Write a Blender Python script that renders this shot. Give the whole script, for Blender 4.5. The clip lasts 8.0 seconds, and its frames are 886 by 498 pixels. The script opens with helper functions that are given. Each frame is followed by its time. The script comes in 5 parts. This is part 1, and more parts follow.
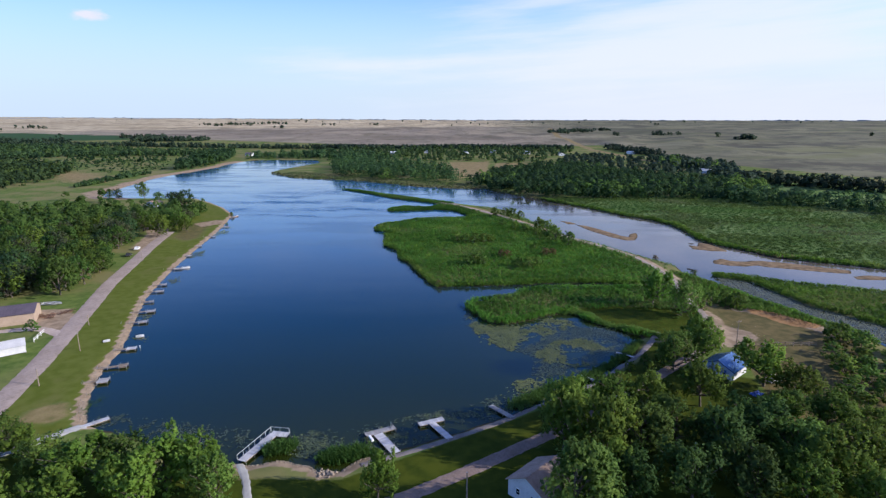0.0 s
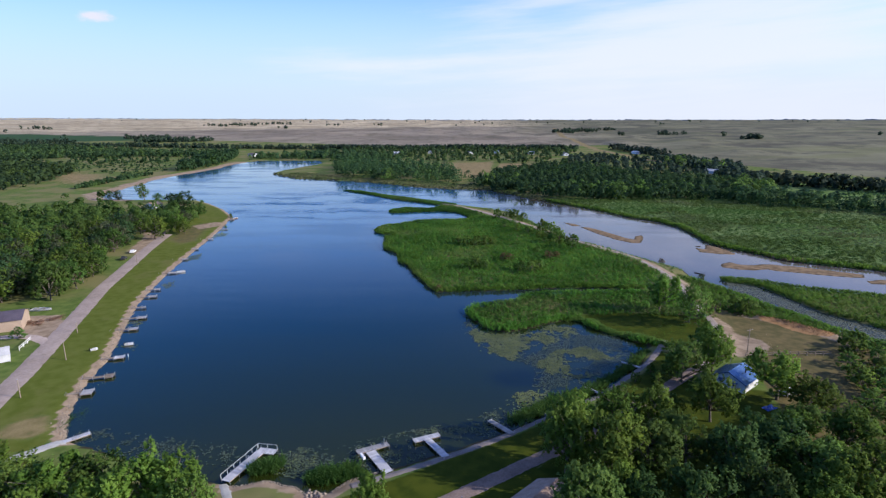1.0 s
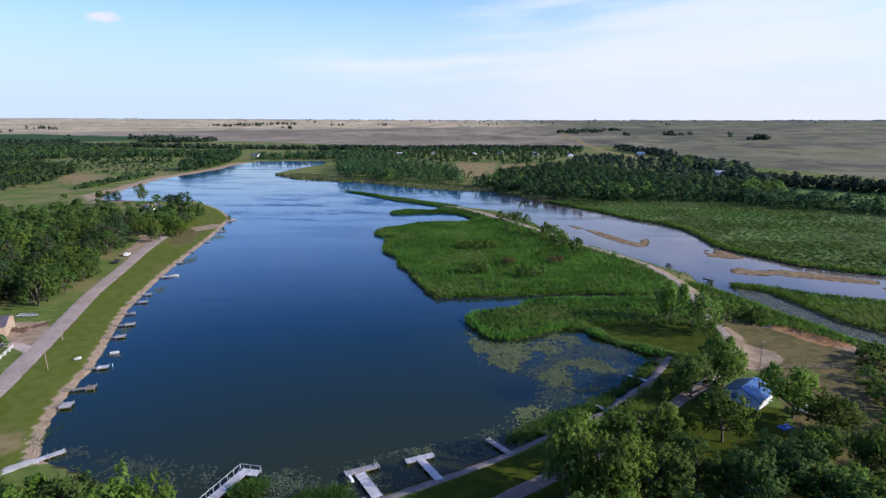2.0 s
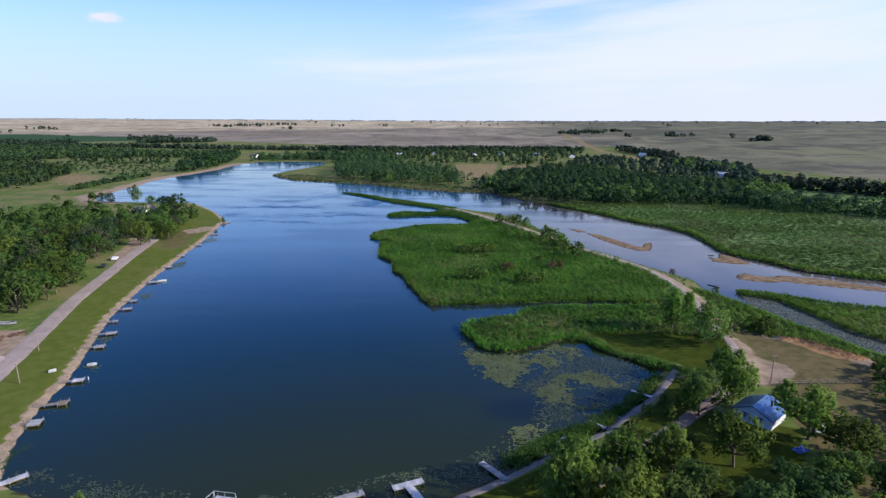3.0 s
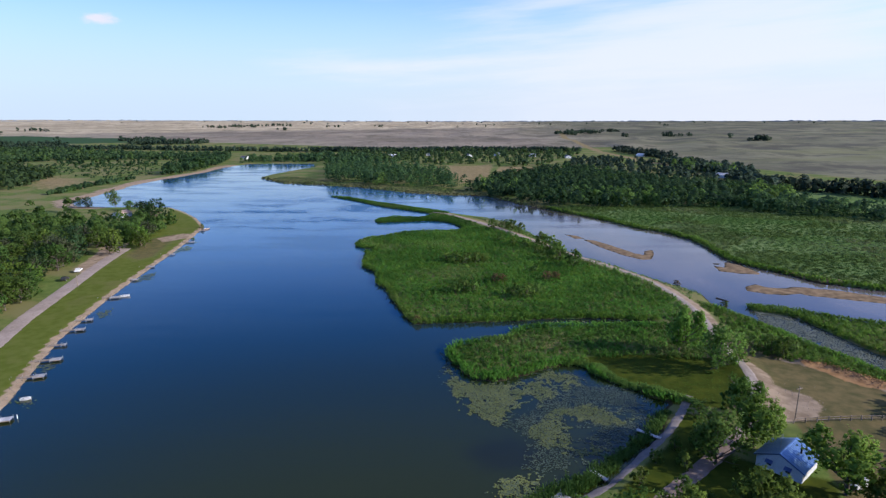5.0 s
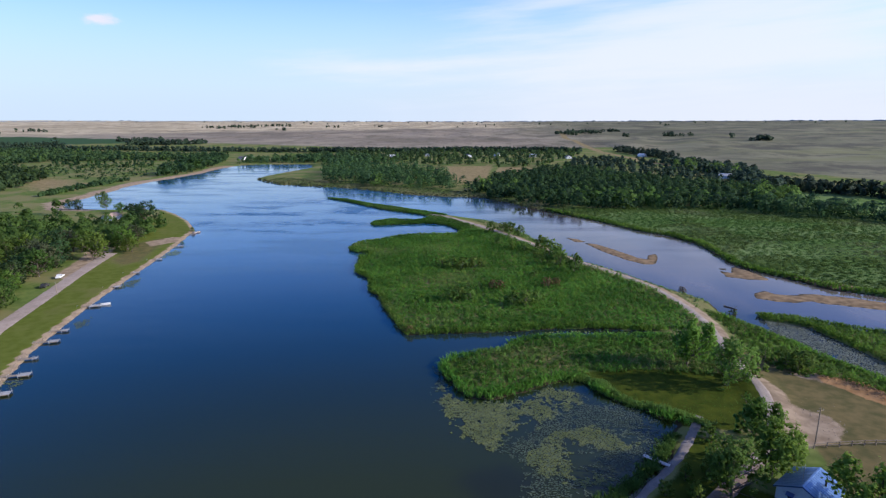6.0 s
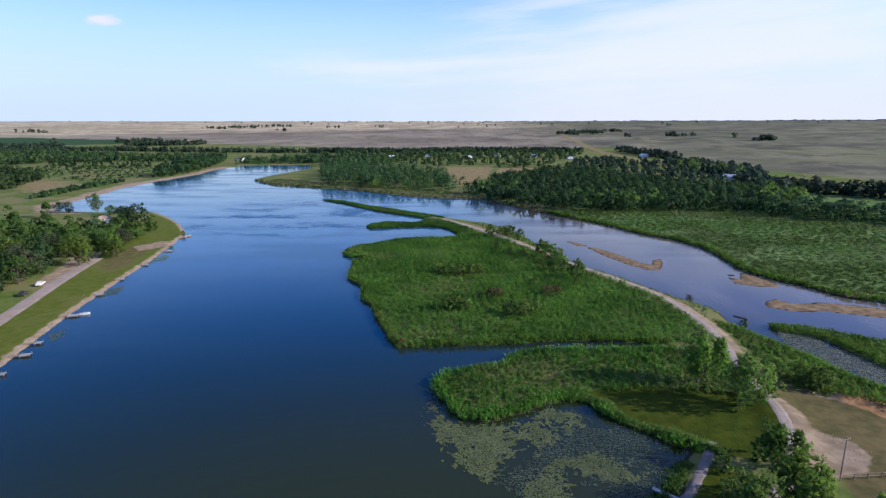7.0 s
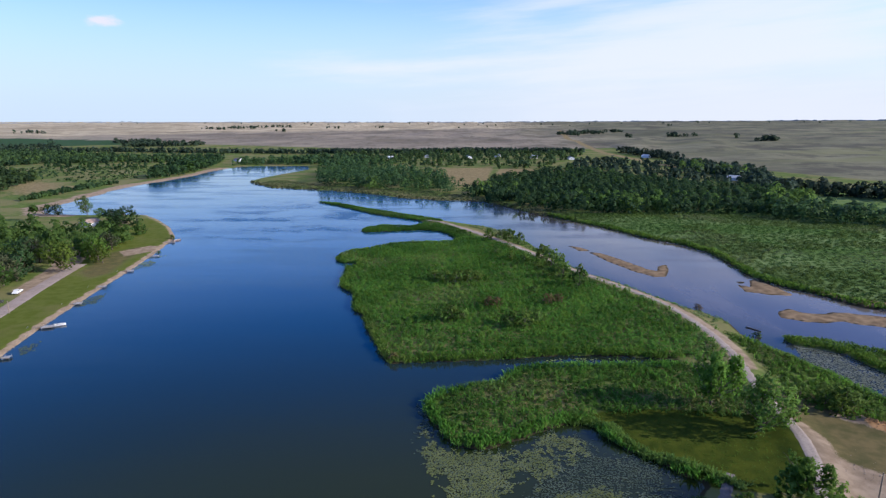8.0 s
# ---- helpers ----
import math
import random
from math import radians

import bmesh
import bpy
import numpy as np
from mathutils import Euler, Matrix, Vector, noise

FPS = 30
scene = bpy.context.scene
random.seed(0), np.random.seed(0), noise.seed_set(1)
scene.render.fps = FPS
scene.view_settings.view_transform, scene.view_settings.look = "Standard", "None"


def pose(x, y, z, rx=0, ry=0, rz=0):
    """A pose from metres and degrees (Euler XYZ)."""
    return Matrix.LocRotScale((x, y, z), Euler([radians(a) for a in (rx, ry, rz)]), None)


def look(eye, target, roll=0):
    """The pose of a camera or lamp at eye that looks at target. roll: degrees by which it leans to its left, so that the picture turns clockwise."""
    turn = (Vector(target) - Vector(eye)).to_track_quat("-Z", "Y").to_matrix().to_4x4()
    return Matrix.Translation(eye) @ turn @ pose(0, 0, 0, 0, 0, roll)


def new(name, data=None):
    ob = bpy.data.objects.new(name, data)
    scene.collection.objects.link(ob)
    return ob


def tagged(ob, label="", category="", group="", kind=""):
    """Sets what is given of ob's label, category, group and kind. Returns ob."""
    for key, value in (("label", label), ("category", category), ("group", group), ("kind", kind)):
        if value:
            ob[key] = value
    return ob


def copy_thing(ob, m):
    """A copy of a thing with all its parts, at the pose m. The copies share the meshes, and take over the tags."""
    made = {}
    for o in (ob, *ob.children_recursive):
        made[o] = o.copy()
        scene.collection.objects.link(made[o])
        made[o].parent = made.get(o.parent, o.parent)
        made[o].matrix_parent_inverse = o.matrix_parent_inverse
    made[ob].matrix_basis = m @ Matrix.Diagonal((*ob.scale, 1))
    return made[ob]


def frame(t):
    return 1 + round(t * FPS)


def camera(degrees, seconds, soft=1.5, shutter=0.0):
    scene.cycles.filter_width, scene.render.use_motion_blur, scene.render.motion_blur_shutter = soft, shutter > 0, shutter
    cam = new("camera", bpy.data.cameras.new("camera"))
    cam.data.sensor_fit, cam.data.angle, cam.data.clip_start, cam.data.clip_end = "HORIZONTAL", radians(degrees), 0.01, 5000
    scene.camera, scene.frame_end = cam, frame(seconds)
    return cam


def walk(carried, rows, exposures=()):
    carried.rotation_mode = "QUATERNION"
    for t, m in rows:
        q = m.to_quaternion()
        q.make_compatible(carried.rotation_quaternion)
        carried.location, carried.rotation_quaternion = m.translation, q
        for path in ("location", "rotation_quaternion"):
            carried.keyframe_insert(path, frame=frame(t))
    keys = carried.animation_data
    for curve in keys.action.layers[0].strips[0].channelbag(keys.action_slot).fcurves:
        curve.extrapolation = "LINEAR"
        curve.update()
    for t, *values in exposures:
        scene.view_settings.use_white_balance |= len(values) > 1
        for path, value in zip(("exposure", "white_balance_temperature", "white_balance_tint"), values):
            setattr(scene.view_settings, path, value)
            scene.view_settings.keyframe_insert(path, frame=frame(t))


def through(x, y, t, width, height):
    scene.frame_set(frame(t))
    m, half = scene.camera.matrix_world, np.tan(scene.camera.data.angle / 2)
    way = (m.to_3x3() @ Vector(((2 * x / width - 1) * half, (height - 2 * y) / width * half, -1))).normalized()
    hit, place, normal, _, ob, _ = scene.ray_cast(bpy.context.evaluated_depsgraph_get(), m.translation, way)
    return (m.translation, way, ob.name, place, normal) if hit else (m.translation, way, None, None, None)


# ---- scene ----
# camera: a drone some 63 m over a lake, flying slowly ahead
cam = camera(77.1, 8.0, 1.3)
ROWS = [
    (0, 0.00, -0.00, 63.00, 0.00, -13.20, 0.19),
    (0.5, 0.85, 2.97, 62.94, 0.14, -13.21, 0.30),
    (1, 1.74, 5.96, 63.11, 0.45, -13.20, 0.32),
    (1.5, 2.61, 9.24, 63.14, 0.77, -13.19, 0.34),
    (3, 5.25, 20.49, 63.06, 1.06, -13.10, 0.20),
    (3.5, 6.07, 24.54, 63.11, 0.88, -13.09, 0.22),
    (4, 6.96, 28.83, 63.18, 0.81, -13.08, 0.23),
    (4.5, 8.02, 33.26, 63.16, 0.73, -13.07, 0.33),
    (6, 10.94, 47.10, 62.97, 0.78, -13.04, 0.44),
    (6.5, 11.89, 51.77, 63.07, 0.83, -13.04, 0.49),
    (7, 12.93, 56.73, 63.02, 0.92, -13.03, 0.52),
    (7.5, 13.62, 61.72, 62.86, 0.92, -12.98, 0.51),
    (8, 14.50, 66.97, 62.88, 0.97, -12.98, 0.55),
]
walk(cam, [(t, pose(x, y, z, 90 + pitch, roll, yaw)) for t, x, y, z, yaw, pitch, roll in ROWS], [(0, 0.36, 6150, 10), (8, 0.36, 6150, 10)])

# ---- light: a clear evening with thin high cloud ----
SUN_EL, SUN_AZ = 23.0, 101.0          # degrees over the horizon, clockwise from +y
world = bpy.data.worlds.new("sky")
scene.world = world
world.use_nodes = True


class Net:
    """A small helper to lay out shader nodes."""

    def __init__(self, tree):
        self.tree = tree
        tree.nodes.clear()

    def add(self, kind, **keys):
        node = self.tree.nodes.new(kind)
        for key, value in keys.items():
            if key in node.inputs:
                self.put(node.inputs[key], value)
            else:
                setattr(node, key, value)
        return node

    def put(self, socket, value):
        if isinstance(value, bpy.types.NodeSocket):
            self.tree.links.new(value, socket)
        else:
            socket.default_value = value

    def math(self, op, a, b=0.0, clamp=False):
        node = self.tree.nodes.new("ShaderNodeMath")
        node.operation, node.use_clamp = op, clamp
        self.put(node.inputs[0], a)
        self.put(node.inputs[1], b)
        return node.outputs[0]

    def mix(self, fac, a, b):
        node = self.tree.nodes.new("ShaderNodeMix")
        node.data_type = "RGBA"
        for socket, value in ((node.inputs[0], fac), (node.inputs[6], a), (node.inputs[7], b)):
            self.put(socket, (*value, 1) if isinstance(value, tuple) and len(value) == 3 else value)
        return node.outputs[2]

    def noise(self, vector, scale, detail=4.0, rough=0.55):
        node = self.add("ShaderNodeTexNoise", Vector=vector, Scale=scale, Detail=detail, Roughness=rough)
        return node.outputs[0]

    def span(self, value, a, b, c=0.0, d=1.0):
        node = self.tree.nodes.new("ShaderNodeMapRange")
        node.interpolation_type = "SMOOTHSTEP"
        for k, v in enumerate((value, a, b, c, d)):
            self.put(node.inputs[k], v)
        return node.outputs[0]

    def stretch(self, vector, scale, turn=0.0):
        node = self.add("ShaderNodeMapping", Vector=vector)
        node.inputs["Scale"].default_value = scale
        node.inputs["Rotation"].default_value = (0, 0, turn)
        return node.outputs[0]

    def bump(self, height, strength, distance):
        return self.add("ShaderNodeBump", Height=height, Strength=strength, Distance=distance).outputs[0]


net = Net(world.node_tree)
way = net.add("ShaderNodeTexCoord").outputs["Generated"]
split = net.add("ShaderNodeSeparateXYZ", Vector=way)
up = net.math("MAXIMUM", split.outputs[2], 0.012)
sky_way = net.add("ShaderNodeCombineXYZ", X=split.outputs[0], Y=split.outputs[1], Z=up).outputs[0]
sky = net.add("ShaderNodeTexSky", sky_type="NISHITA", sun_disc=False, sun_elevation=radians(SUN_EL), sun_rotation=radians(SUN_AZ),
              altitude=600.0, air_density=1.0, dust_density=0.6, ozone_density=2.0, Vector=sky_way)
# thin cirrus in long, slightly rising streaks, thicker to the east
rise = net.math("SUBTRACT", up, net.math("MULTIPLY", split.outputs[0], 0.05))
sheet = net.add("ShaderNodeCombineXYZ", X=net.math("MULTIPLY", split.outputs[0], 2.1), Y=net.math("MULTIPLY", rise, 17.0), Z=split.outputs[1]).outputs[0]
streak = net.noise(sheet, 1.0, 6.0, 0.58)
veil = net.noise(net.stretch(sheet, (0.55, 0.30, 1.0)), 1.0, 3.0, 0.5)
eastward = net.span(split.outputs[0], -0.75, 0.6, -0.17, 0.13)
cirrus = net.math("MULTIPLY", net.span(net.math("ADD", net.math("ADD", net.math("MULTIPLY", streak, 0.62), net.math("MULTIPLY", veil, 0.38)), eastward), 0.44, 0.68), net.span(up, 0.17, 0.30, 1.0, 0.12))
low = net.span(up, 0.0, 0.07, 0.55, 1.0)
haze = net.span(up, 0.23, 0.0, 0.0, 0.92)
deep = net.add("ShaderNodeHueSaturation", Color=sky.outputs[0], Hue=0.522, Saturation=net.math("MULTIPLY", net.span(up, 0.18, 0.42, 1.25, 1.6), net.span(up, 0.38, 0.68, 1.0, 0.62)), Value=net.math("MULTIPLY", net.math("MULTIPLY", net.span(up, 0.4, 0.8, 2.5, 1.9), net.span(up, 0.0, 0.2, 0.55, 1.0)), net.span(split.outputs[0], -0.65, -0.1, 0.84, 1.0))).outputs[0]
pale = net.mix(net.span(split.outputs[0], -0.5, 0.6), (6.3, 7.55, 9.4), (7.45, 7.9, 9.1))
tone = net.mix(haze, deep, pale)
tone = net.mix(net.math("MULTIPLY", cirrus, net.math("MULTIPLY", low, 0.8)), tone, (8.5, 8.65, 9.5))
puff = net.add("ShaderNodeVectorMath", operation="DISTANCE")          # one small rosy cloud
net.put(puff.inputs[0], net.stretch(way, (1.0, 1.0, 2.9)))
net.put(puff.inputs[1], (-0.510, 0.848, 0.146 * 2.9))
wisp = net.noise(net.stretch(way, (1.0, 1.0, 2.2)), 26.0, 4.0, 0.6)
tone = net.mix(net.math("MULTIPLY", net.span(net.math("ADD", puff.outputs["Value"], net.math("MULTIPLY", wisp, 0.06)), 0.060, 0.032), 0.75), tone, (9.3, 8.3, 9.5))
back = net.add("ShaderNodeBackground", Color=tone, Strength=0.082)
net.add("ShaderNodeOutputWorld", Surface=back.outputs[0])

sun = new("sun", bpy.data.lights.new("sun", "SUN"))
sun.data.energy, sun.data.angle, sun.data.color = 4.8, radians(0.6), (1.0, 0.89, 0.77)
el, az = radians(SUN_EL), radians(SUN_AZ)
sun_at = Vector((math.sin(az) * math.cos(el), math.cos(az) * math.cos(el), math.sin(el)))
sun.matrix_world = look(sun_at * 300, (0, 0, 0))


# ---- materials ----
def material(name):
    m = bpy.data.materials.new(name)
    m.use_nodes = True
    return m, Net(m.node_tree)


def finish(m, net, **keys):
    bsdf = net.add("ShaderNodeBsdfPrincipled", **keys)
    net.add("ShaderNodeOutputMaterial", Surface=bsdf.outputs[0])
    return m


def rough_stuff(name, dark, light, scale=3.0, rough=0.85, bump=0.3, deep=0.02, wear=None, metal=0.0):
    """Two tones at two scales, a fine relief, and a third tone of wear where given."""
    m, net = material(name)
    at = net.add("ShaderNodeTexCoord").outputs["Object"]
    lot = net.add("ShaderNodeObjectInfo").outputs["Random"]
    fine, broad = net.noise(at, scale * 6, 5.0, 0.6), net.noise(at, scale * 0.6, 3.0)
    tone = net.mix(net.span(net.math("ADD", net.math("MULTIPLY", fine, 0.5), net.math("MULTIPLY", broad, 0.5)), 0.35, 0.65), dark, light)
    if wear:
        tone = net.mix(net.span(net.noise(at, scale * 1.7, 6.0, 0.7), 0.55, 0.72), tone, wear)
    tint = net.add("ShaderNodeHueSaturation", Color=tone, Value=net.span(lot, 0, 1, 0.85, 1.15))
    return finish(m, net, **{"Base Color": tint.outputs[0], "Roughness": rough, "Metallic": metal, "Normal": net.bump(fine, bump, deep)})


def leafy(name, dark, light, scale=0.35, through=0.5, dry=None, own=0.25):
    """Leaves: each card a tone of its own, each plant another, and some light let through."""
    m, net = material(name)
    geo = net.add("ShaderNodeNewGeometry")
    lot = net.add("ShaderNodeObjectInfo").outputs["Random"]
    patch = net.noise(geo.outputs["Position"], scale, 3.0)
    island = geo.outputs["Random Per Island"]
    tone = net.mix(net.math("ADD", net.math("MULTIPLY", island, own), net.math("MULTIPLY", net.span(patch, 0.3, 0.7), 1.0 - own)), dark, light)
    if dry:
        tone = net.mix(net.math("MULTIPLY", net.span(net.noise(geo.outputs["Position"], scale * 0.6, 4.0), 0.52, 0.66), net.span(island, 0.0, 0.6)), tone, dry)
    tint = net.add("ShaderNodeHueSaturation", Color=tone, Hue=net.span(lot, 0, 1, 0.488, 0.514), Value=net.span(net.math("FRACT", net.math("MULTIPLY", lot, 7.31)), 0, 1, 0.8, 1.25))
    a = net.add("ShaderNodeBsdfPrincipled", **{"Base Color": tint.outputs[0], "Roughness": 0.75, "Specular IOR Level": 0.15})
    b = net.add("ShaderNodeBsdfTranslucent", Color=tint.outputs[0])
    both = net.add("ShaderNodeMixShader", Fac=through)
    net.put(both.inputs[1], a.outputs[0])
    net.put(both.inputs[2], b.outputs[0])
    net.add("ShaderNodeOutputMaterial", Surface=both.outputs[0])
    return m


def ground_material():
    m, net = material("land")
    at = net.add("ShaderNodeTexCoord").outputs["Object"]
    cover = {k: net.add("ShaderNodeAttribute", attribute_name=k).outputs["Fac"] for k in ("lawn", "sand", "dry", "hill", "mud", "crop", "olive", "pale", "wet", "clay", "sedge", "turf_and_shade", "straw")}
    fine, mid, broad = net.noise(at, 3.0, 5.0, 0.65), net.noise(at, 0.35, 4.0), net.noise(at, 0.03, 4.0)
    far = net.noise(net.stretch(at, (0.0022, 0.0035, 0.0)), 1.0, 9.0, 0.66)
    edge = net.math("ADD", net.math("MULTIPLY", net.math("SUBTRACT", mid, 0.5), 0.5), net.math("MULTIPLY", net.math("SUBTRACT", fine, 0.5), 0.5))

    def lay(under, key, tone):
        return net.mix(net.span(net.math("ADD", cover[key], edge), 0.35, 0.65), under, tone)

    meadow = net.mix(net.span(mid, 0.3, 0.7), (0.075, 0.120, 0.026), (0.135, 0.178, 0.045))
    meadow = net.mix(net.span(broad, 0.42, 0.6), meadow, (0.185, 0.175, 0.072))
    # the blue in these prairie tones partly stands for haze
    prairie = net.mix(net.span(far, 0.35, 0.62), (0.185, 0.155, 0.118), (0.31, 0.262, 0.198))
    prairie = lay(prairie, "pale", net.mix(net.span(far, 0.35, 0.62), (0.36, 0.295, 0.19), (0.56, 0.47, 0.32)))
    prairie = lay(prairie, "olive", net.mix(net.span(far, 0.36, 0.62), (0.104, 0.106, 0.066), (0.214, 0.206, 0.130)))
    # dark streaks put the shade of the dunes into the prairie colour
    streak = net.noise(net.stretch(at, (0.0075, 0.0052, 0.0), 0.3), 1.0, 9.0, 0.68)
    prairie = net.mix(net.math("MULTIPLY", net.math("MULTIPLY", net.span(streak, 0.495, 0.57), net.span(cover["olive"], 0.0, 0.8, 0.30, 1.0)), 0.75), prairie, (0.078, 0.074, 0.058))
    tuft = net.noise(net.stretch(at, (0.035, 0.012, 0.0), 0.1), 1.0, 7.0, 0.7)
    prairie = net.mix(net.math("MULTIPLY", net.span(tuft, 0.50, 0.62), 0.45), prairie, (0.105, 0.100, 0.066))
    band = net.noise(net.stretch(at, (0.0014, 0.0075, 0.0), -0.08), 1.0, 6.0, 0.6)
    prairie = net.mix(net.math("MULTIPLY", net.span(band, 0.48, 0.66), net.span(cover["olive"], 0.2, 0.9, 0.15, 0.5)), prairie, (0.100, 0.094, 0.070))
    prairie = net.mix(net.math("MULTIPLY", net.span(band, 0.46, 0.34), net.span(cover["olive"], 0.2, 0.9, 0.1, 0.6)), prairie, (0.180, 0.185, 0.088))
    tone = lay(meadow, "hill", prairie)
    sedge = net.mix(net.span(net.noise(net.stretch(at, (0.010, 0.022, 0.0), 0.5), 1.0, 5.0, 0.6), 0.4, 0.6), (0.085, 0.150, 0.034), (0.145, 0.205, 0.070))
    tone = lay(tone, "sedge", sedge)
    tone = lay(tone, "crop", net.mix(mid, (0.035, 0.075, 0.03), (0.045, 0.09, 0.035)))
    tone = lay(tone, "dry", net.mix(net.span(mid, 0.3, 0.7), (0.088, 0.084, 0.034), (0.158, 0.124, 0.056)))
    tone = lay(tone, "straw", net.mix(net.span(mid, 0.3, 0.7), (0.185, 0.145, 0.065), (0.29, 0.225, 0.115)))
    lawn = net.mix(net.span(mid, 0.3, 0.7), (0.088, 0.114, 0.016), (0.118, 0.140, 0.028))
    lawn = net.mix(net.math("MULTIPLY", net.span(net.noise(at, 0.07, 5.0, 0.6), 0.50, 0.72), 0.6), lawn, (0.150, 0.142, 0.050))
    tone = lay(tone, "lawn", lawn)
    # dark turf: olive meadow grass, and tree shade on the lawn put into colour
    tone = lay(tone, "turf_and_shade", net.mix(net.span(mid, 0.3, 0.7), (0.034, 0.052, 0.006), (0.064, 0.080, 0.009)))
    tone = lay(tone, "wet", net.mix(net.span(mid, 0.3, 0.7), (0.145, 0.102, 0.060), (0.285, 0.205, 0.122)))
    tone = lay(tone, "mud", net.mix(fine, (0.03, 0.026, 0.016), (0.06, 0.05, 0.03)))
    tone = lay(tone, "sand", net.mix(net.span(mid, 0.3, 0.7), (0.230, 0.172, 0.116), (0.36, 0.278, 0.195)))
    tone = lay(tone, "clay", net.mix(net.span(mid, 0.3, 0.7), (0.30, 0.165, 0.07), (0.48, 0.28, 0.13)))
    return finish(m, net, **{"Base Color": tone, "Roughness": 0.95, "Specular IOR Level": 0.05, "Normal": net.bump(net.math("ADD", fine, mid), 0.35, 0.10)})


def water_material():
    m, net = material("lake_water")
    at = net.add("ShaderNodeTexCoord").outputs["Object"]
    ripple = net.noise(net.stretch(at, (1.0, 1.7, 1.0), 0.3), 1.3, 4.0, 0.6)
    swell = net.noise(net.stretch(at, (0.25, 0.6, 1.0), 0.2), 0.35, 3.0)
    calm = net.noise(net.stretch(at, (0.006, 0.028, 1.0), 0.15), 1.0, 4.0, 0.6)
    place = net.add("ShaderNodeSeparateXYZ", Vector=at)
    reach = net.math("ADD", place.outputs[0], net.math("MULTIPLY", place.outputs[1], 0.65))
    lively = net.math("MULTIPLY", net.span(calm, 0.36, 0.64, 0.12, 1.4), net.math("SUBTRACT", 1.0, net.math("MULTIPLY", net.span(reach, 215.0, 262.0), net.span(place.outputs[0], -90.0, 20.0, 0.0, 0.72))))
    wave = net.math("MULTIPLY", net.math("ADD", ripple, swell), lively)
    water_tone = net.mix(net.span(net.noise(at, 0.012, 4.0), 0.35, 0.65), (0.011, 0.018, 0.024), (0.014, 0.019, 0.018))
    shoal = net.add("ShaderNodeVectorMath", operation="DISTANCE")
    net.put(shoal.inputs[0], net.stretch(at, (1.0, 0.75, 1.0)))
    net.put(shoal.inputs[1], (-98.0, 322.0, 0.0))
    weedy = net.math("MULTIPLY", net.span(shoal.outputs["Value"], 85.0, 30.0), net.span(net.noise(net.stretch(at, (0.03, 0.05, 1.0), 0.4), 1.0, 5.0, 0.65), 0.45, 0.62))
    water_tone = net.mix(weedy, water_tone, (0.075, 0.165, 0.150))
    # more olive towards the south bank
    water_tone = net.mix(net.span(place.outputs[1], 290.0, 120.0), water_tone, (0.018, 0.026, 0.004))
    # bluer to the north-west: sky reflection put into the water's colour
    water_tone = net.mix(net.math("MULTIPLY", net.span(place.outputs[1], 150.0, 390.0), net.span(place.outputs[0], 75.0, -15.0)), water_tone, (0.011, 0.072, 0.170))
    sandy = net.math("MULTIPLY", net.span(reach, 232.0, 275.0), net.span(place.outputs[0], 30.0, 100.0))
    bed = net.mix(net.span(net.noise(net.stretch(at, (0.03, 0.012, 1.0), 0.4), 1.0, 5.0, 0.6), 0.4, 0.62), (0.060, 0.052, 0.060), (0.115, 0.095, 0.090))
    water_tone = net.mix(sandy, water_tone, bed)
    dark_patch = net.add("ShaderNodeVectorMath", operation="DISTANCE")          # a darker round patch off the lily bed
    net.put(dark_patch.inputs[0], net.stretch(at, (1.0, 1.3, 1.0)))
    net.put(dark_patch.inputs[1], (19.4, 133.8 * 1.3, 0.0))
    water_tone = net.mix(net.math("MULTIPLY", net.span(net.math("ADD", dark_patch.outputs["Value"], net.math("MULTIPLY", net.noise(at, 0.25, 4.0), 5.0)), 12.5, 6.0), 0.6), water_tone, (0.008, 0.011, 0.008))
    gust = net.noise(net.stretch(at, (0.011, 0.042, 1.0), 0.22), 1.0, 6.0, 0.62)
    rough = net.math("ADD", net.math("MULTIPLY", net.math("MULTIPLY", net.span(gust, 0.42, 0.62), net.span(place.outputs[1], 180.0, 340.0)), 0.16), net.math("ADD", net.math("MULTIPLY", weedy, 0.2), 0.05))
    return finish(m, net, **{"Base Color": water_tone, "Roughness": rough, "IOR": 1.41, "Specular IOR Level": net.math("SUBTRACT", 0.5, net.math("MULTIPLY", weedy, 0.22)), "Normal": net.bump(wave, 0.22, 0.08)})


LAND, WATER_MAT = ground_material(), water_material()
REED = leafy("reed_leaf", (0.058, 0.138, 0.018), (0.130, 0.258, 0.038), 0.05, 0.5, (0.155, 0.230, 0.055), 0.12)
MARSH = leafy("marsh_leaf", (0.066, 0.138, 0.026), (0.126, 0.214, 0.050), 0.025, 0.5, (0.22, 0.27, 0.12), 0.2)
LEAF = leafy("tree_leaf", (0.070, 0.138, 0.033), (0.145, 0.240, 0.056), 0.5, 0.6)
# far leaf and cedar colours are bluer and lifted, with haze put into them
LEAF_FAR = leafy("far_leaf", (0.034, 0.072, 0.036), (0.078, 0.138, 0.048), 0.08, 0.5, (0.092, 0.160, 0.036), 0.15)
LEAF_DARK = leafy("cedar_leaf", (0.026, 0.048, 0.032), (0.048, 0.078, 0.046), 0.08, 0.35, None, 0.2)
DULL = leafy("bank_leaf", (0.060, 0.082, 0.032), (0.112, 0.128, 0.056), 0.06, 0.4, (0.16, 0.14, 0.08), 0.2)
PAD = leafy("pond_leaf", (0.115, 0.145, 0.042), (0.195, 0.225, 0.082), 0.25, 0.1)
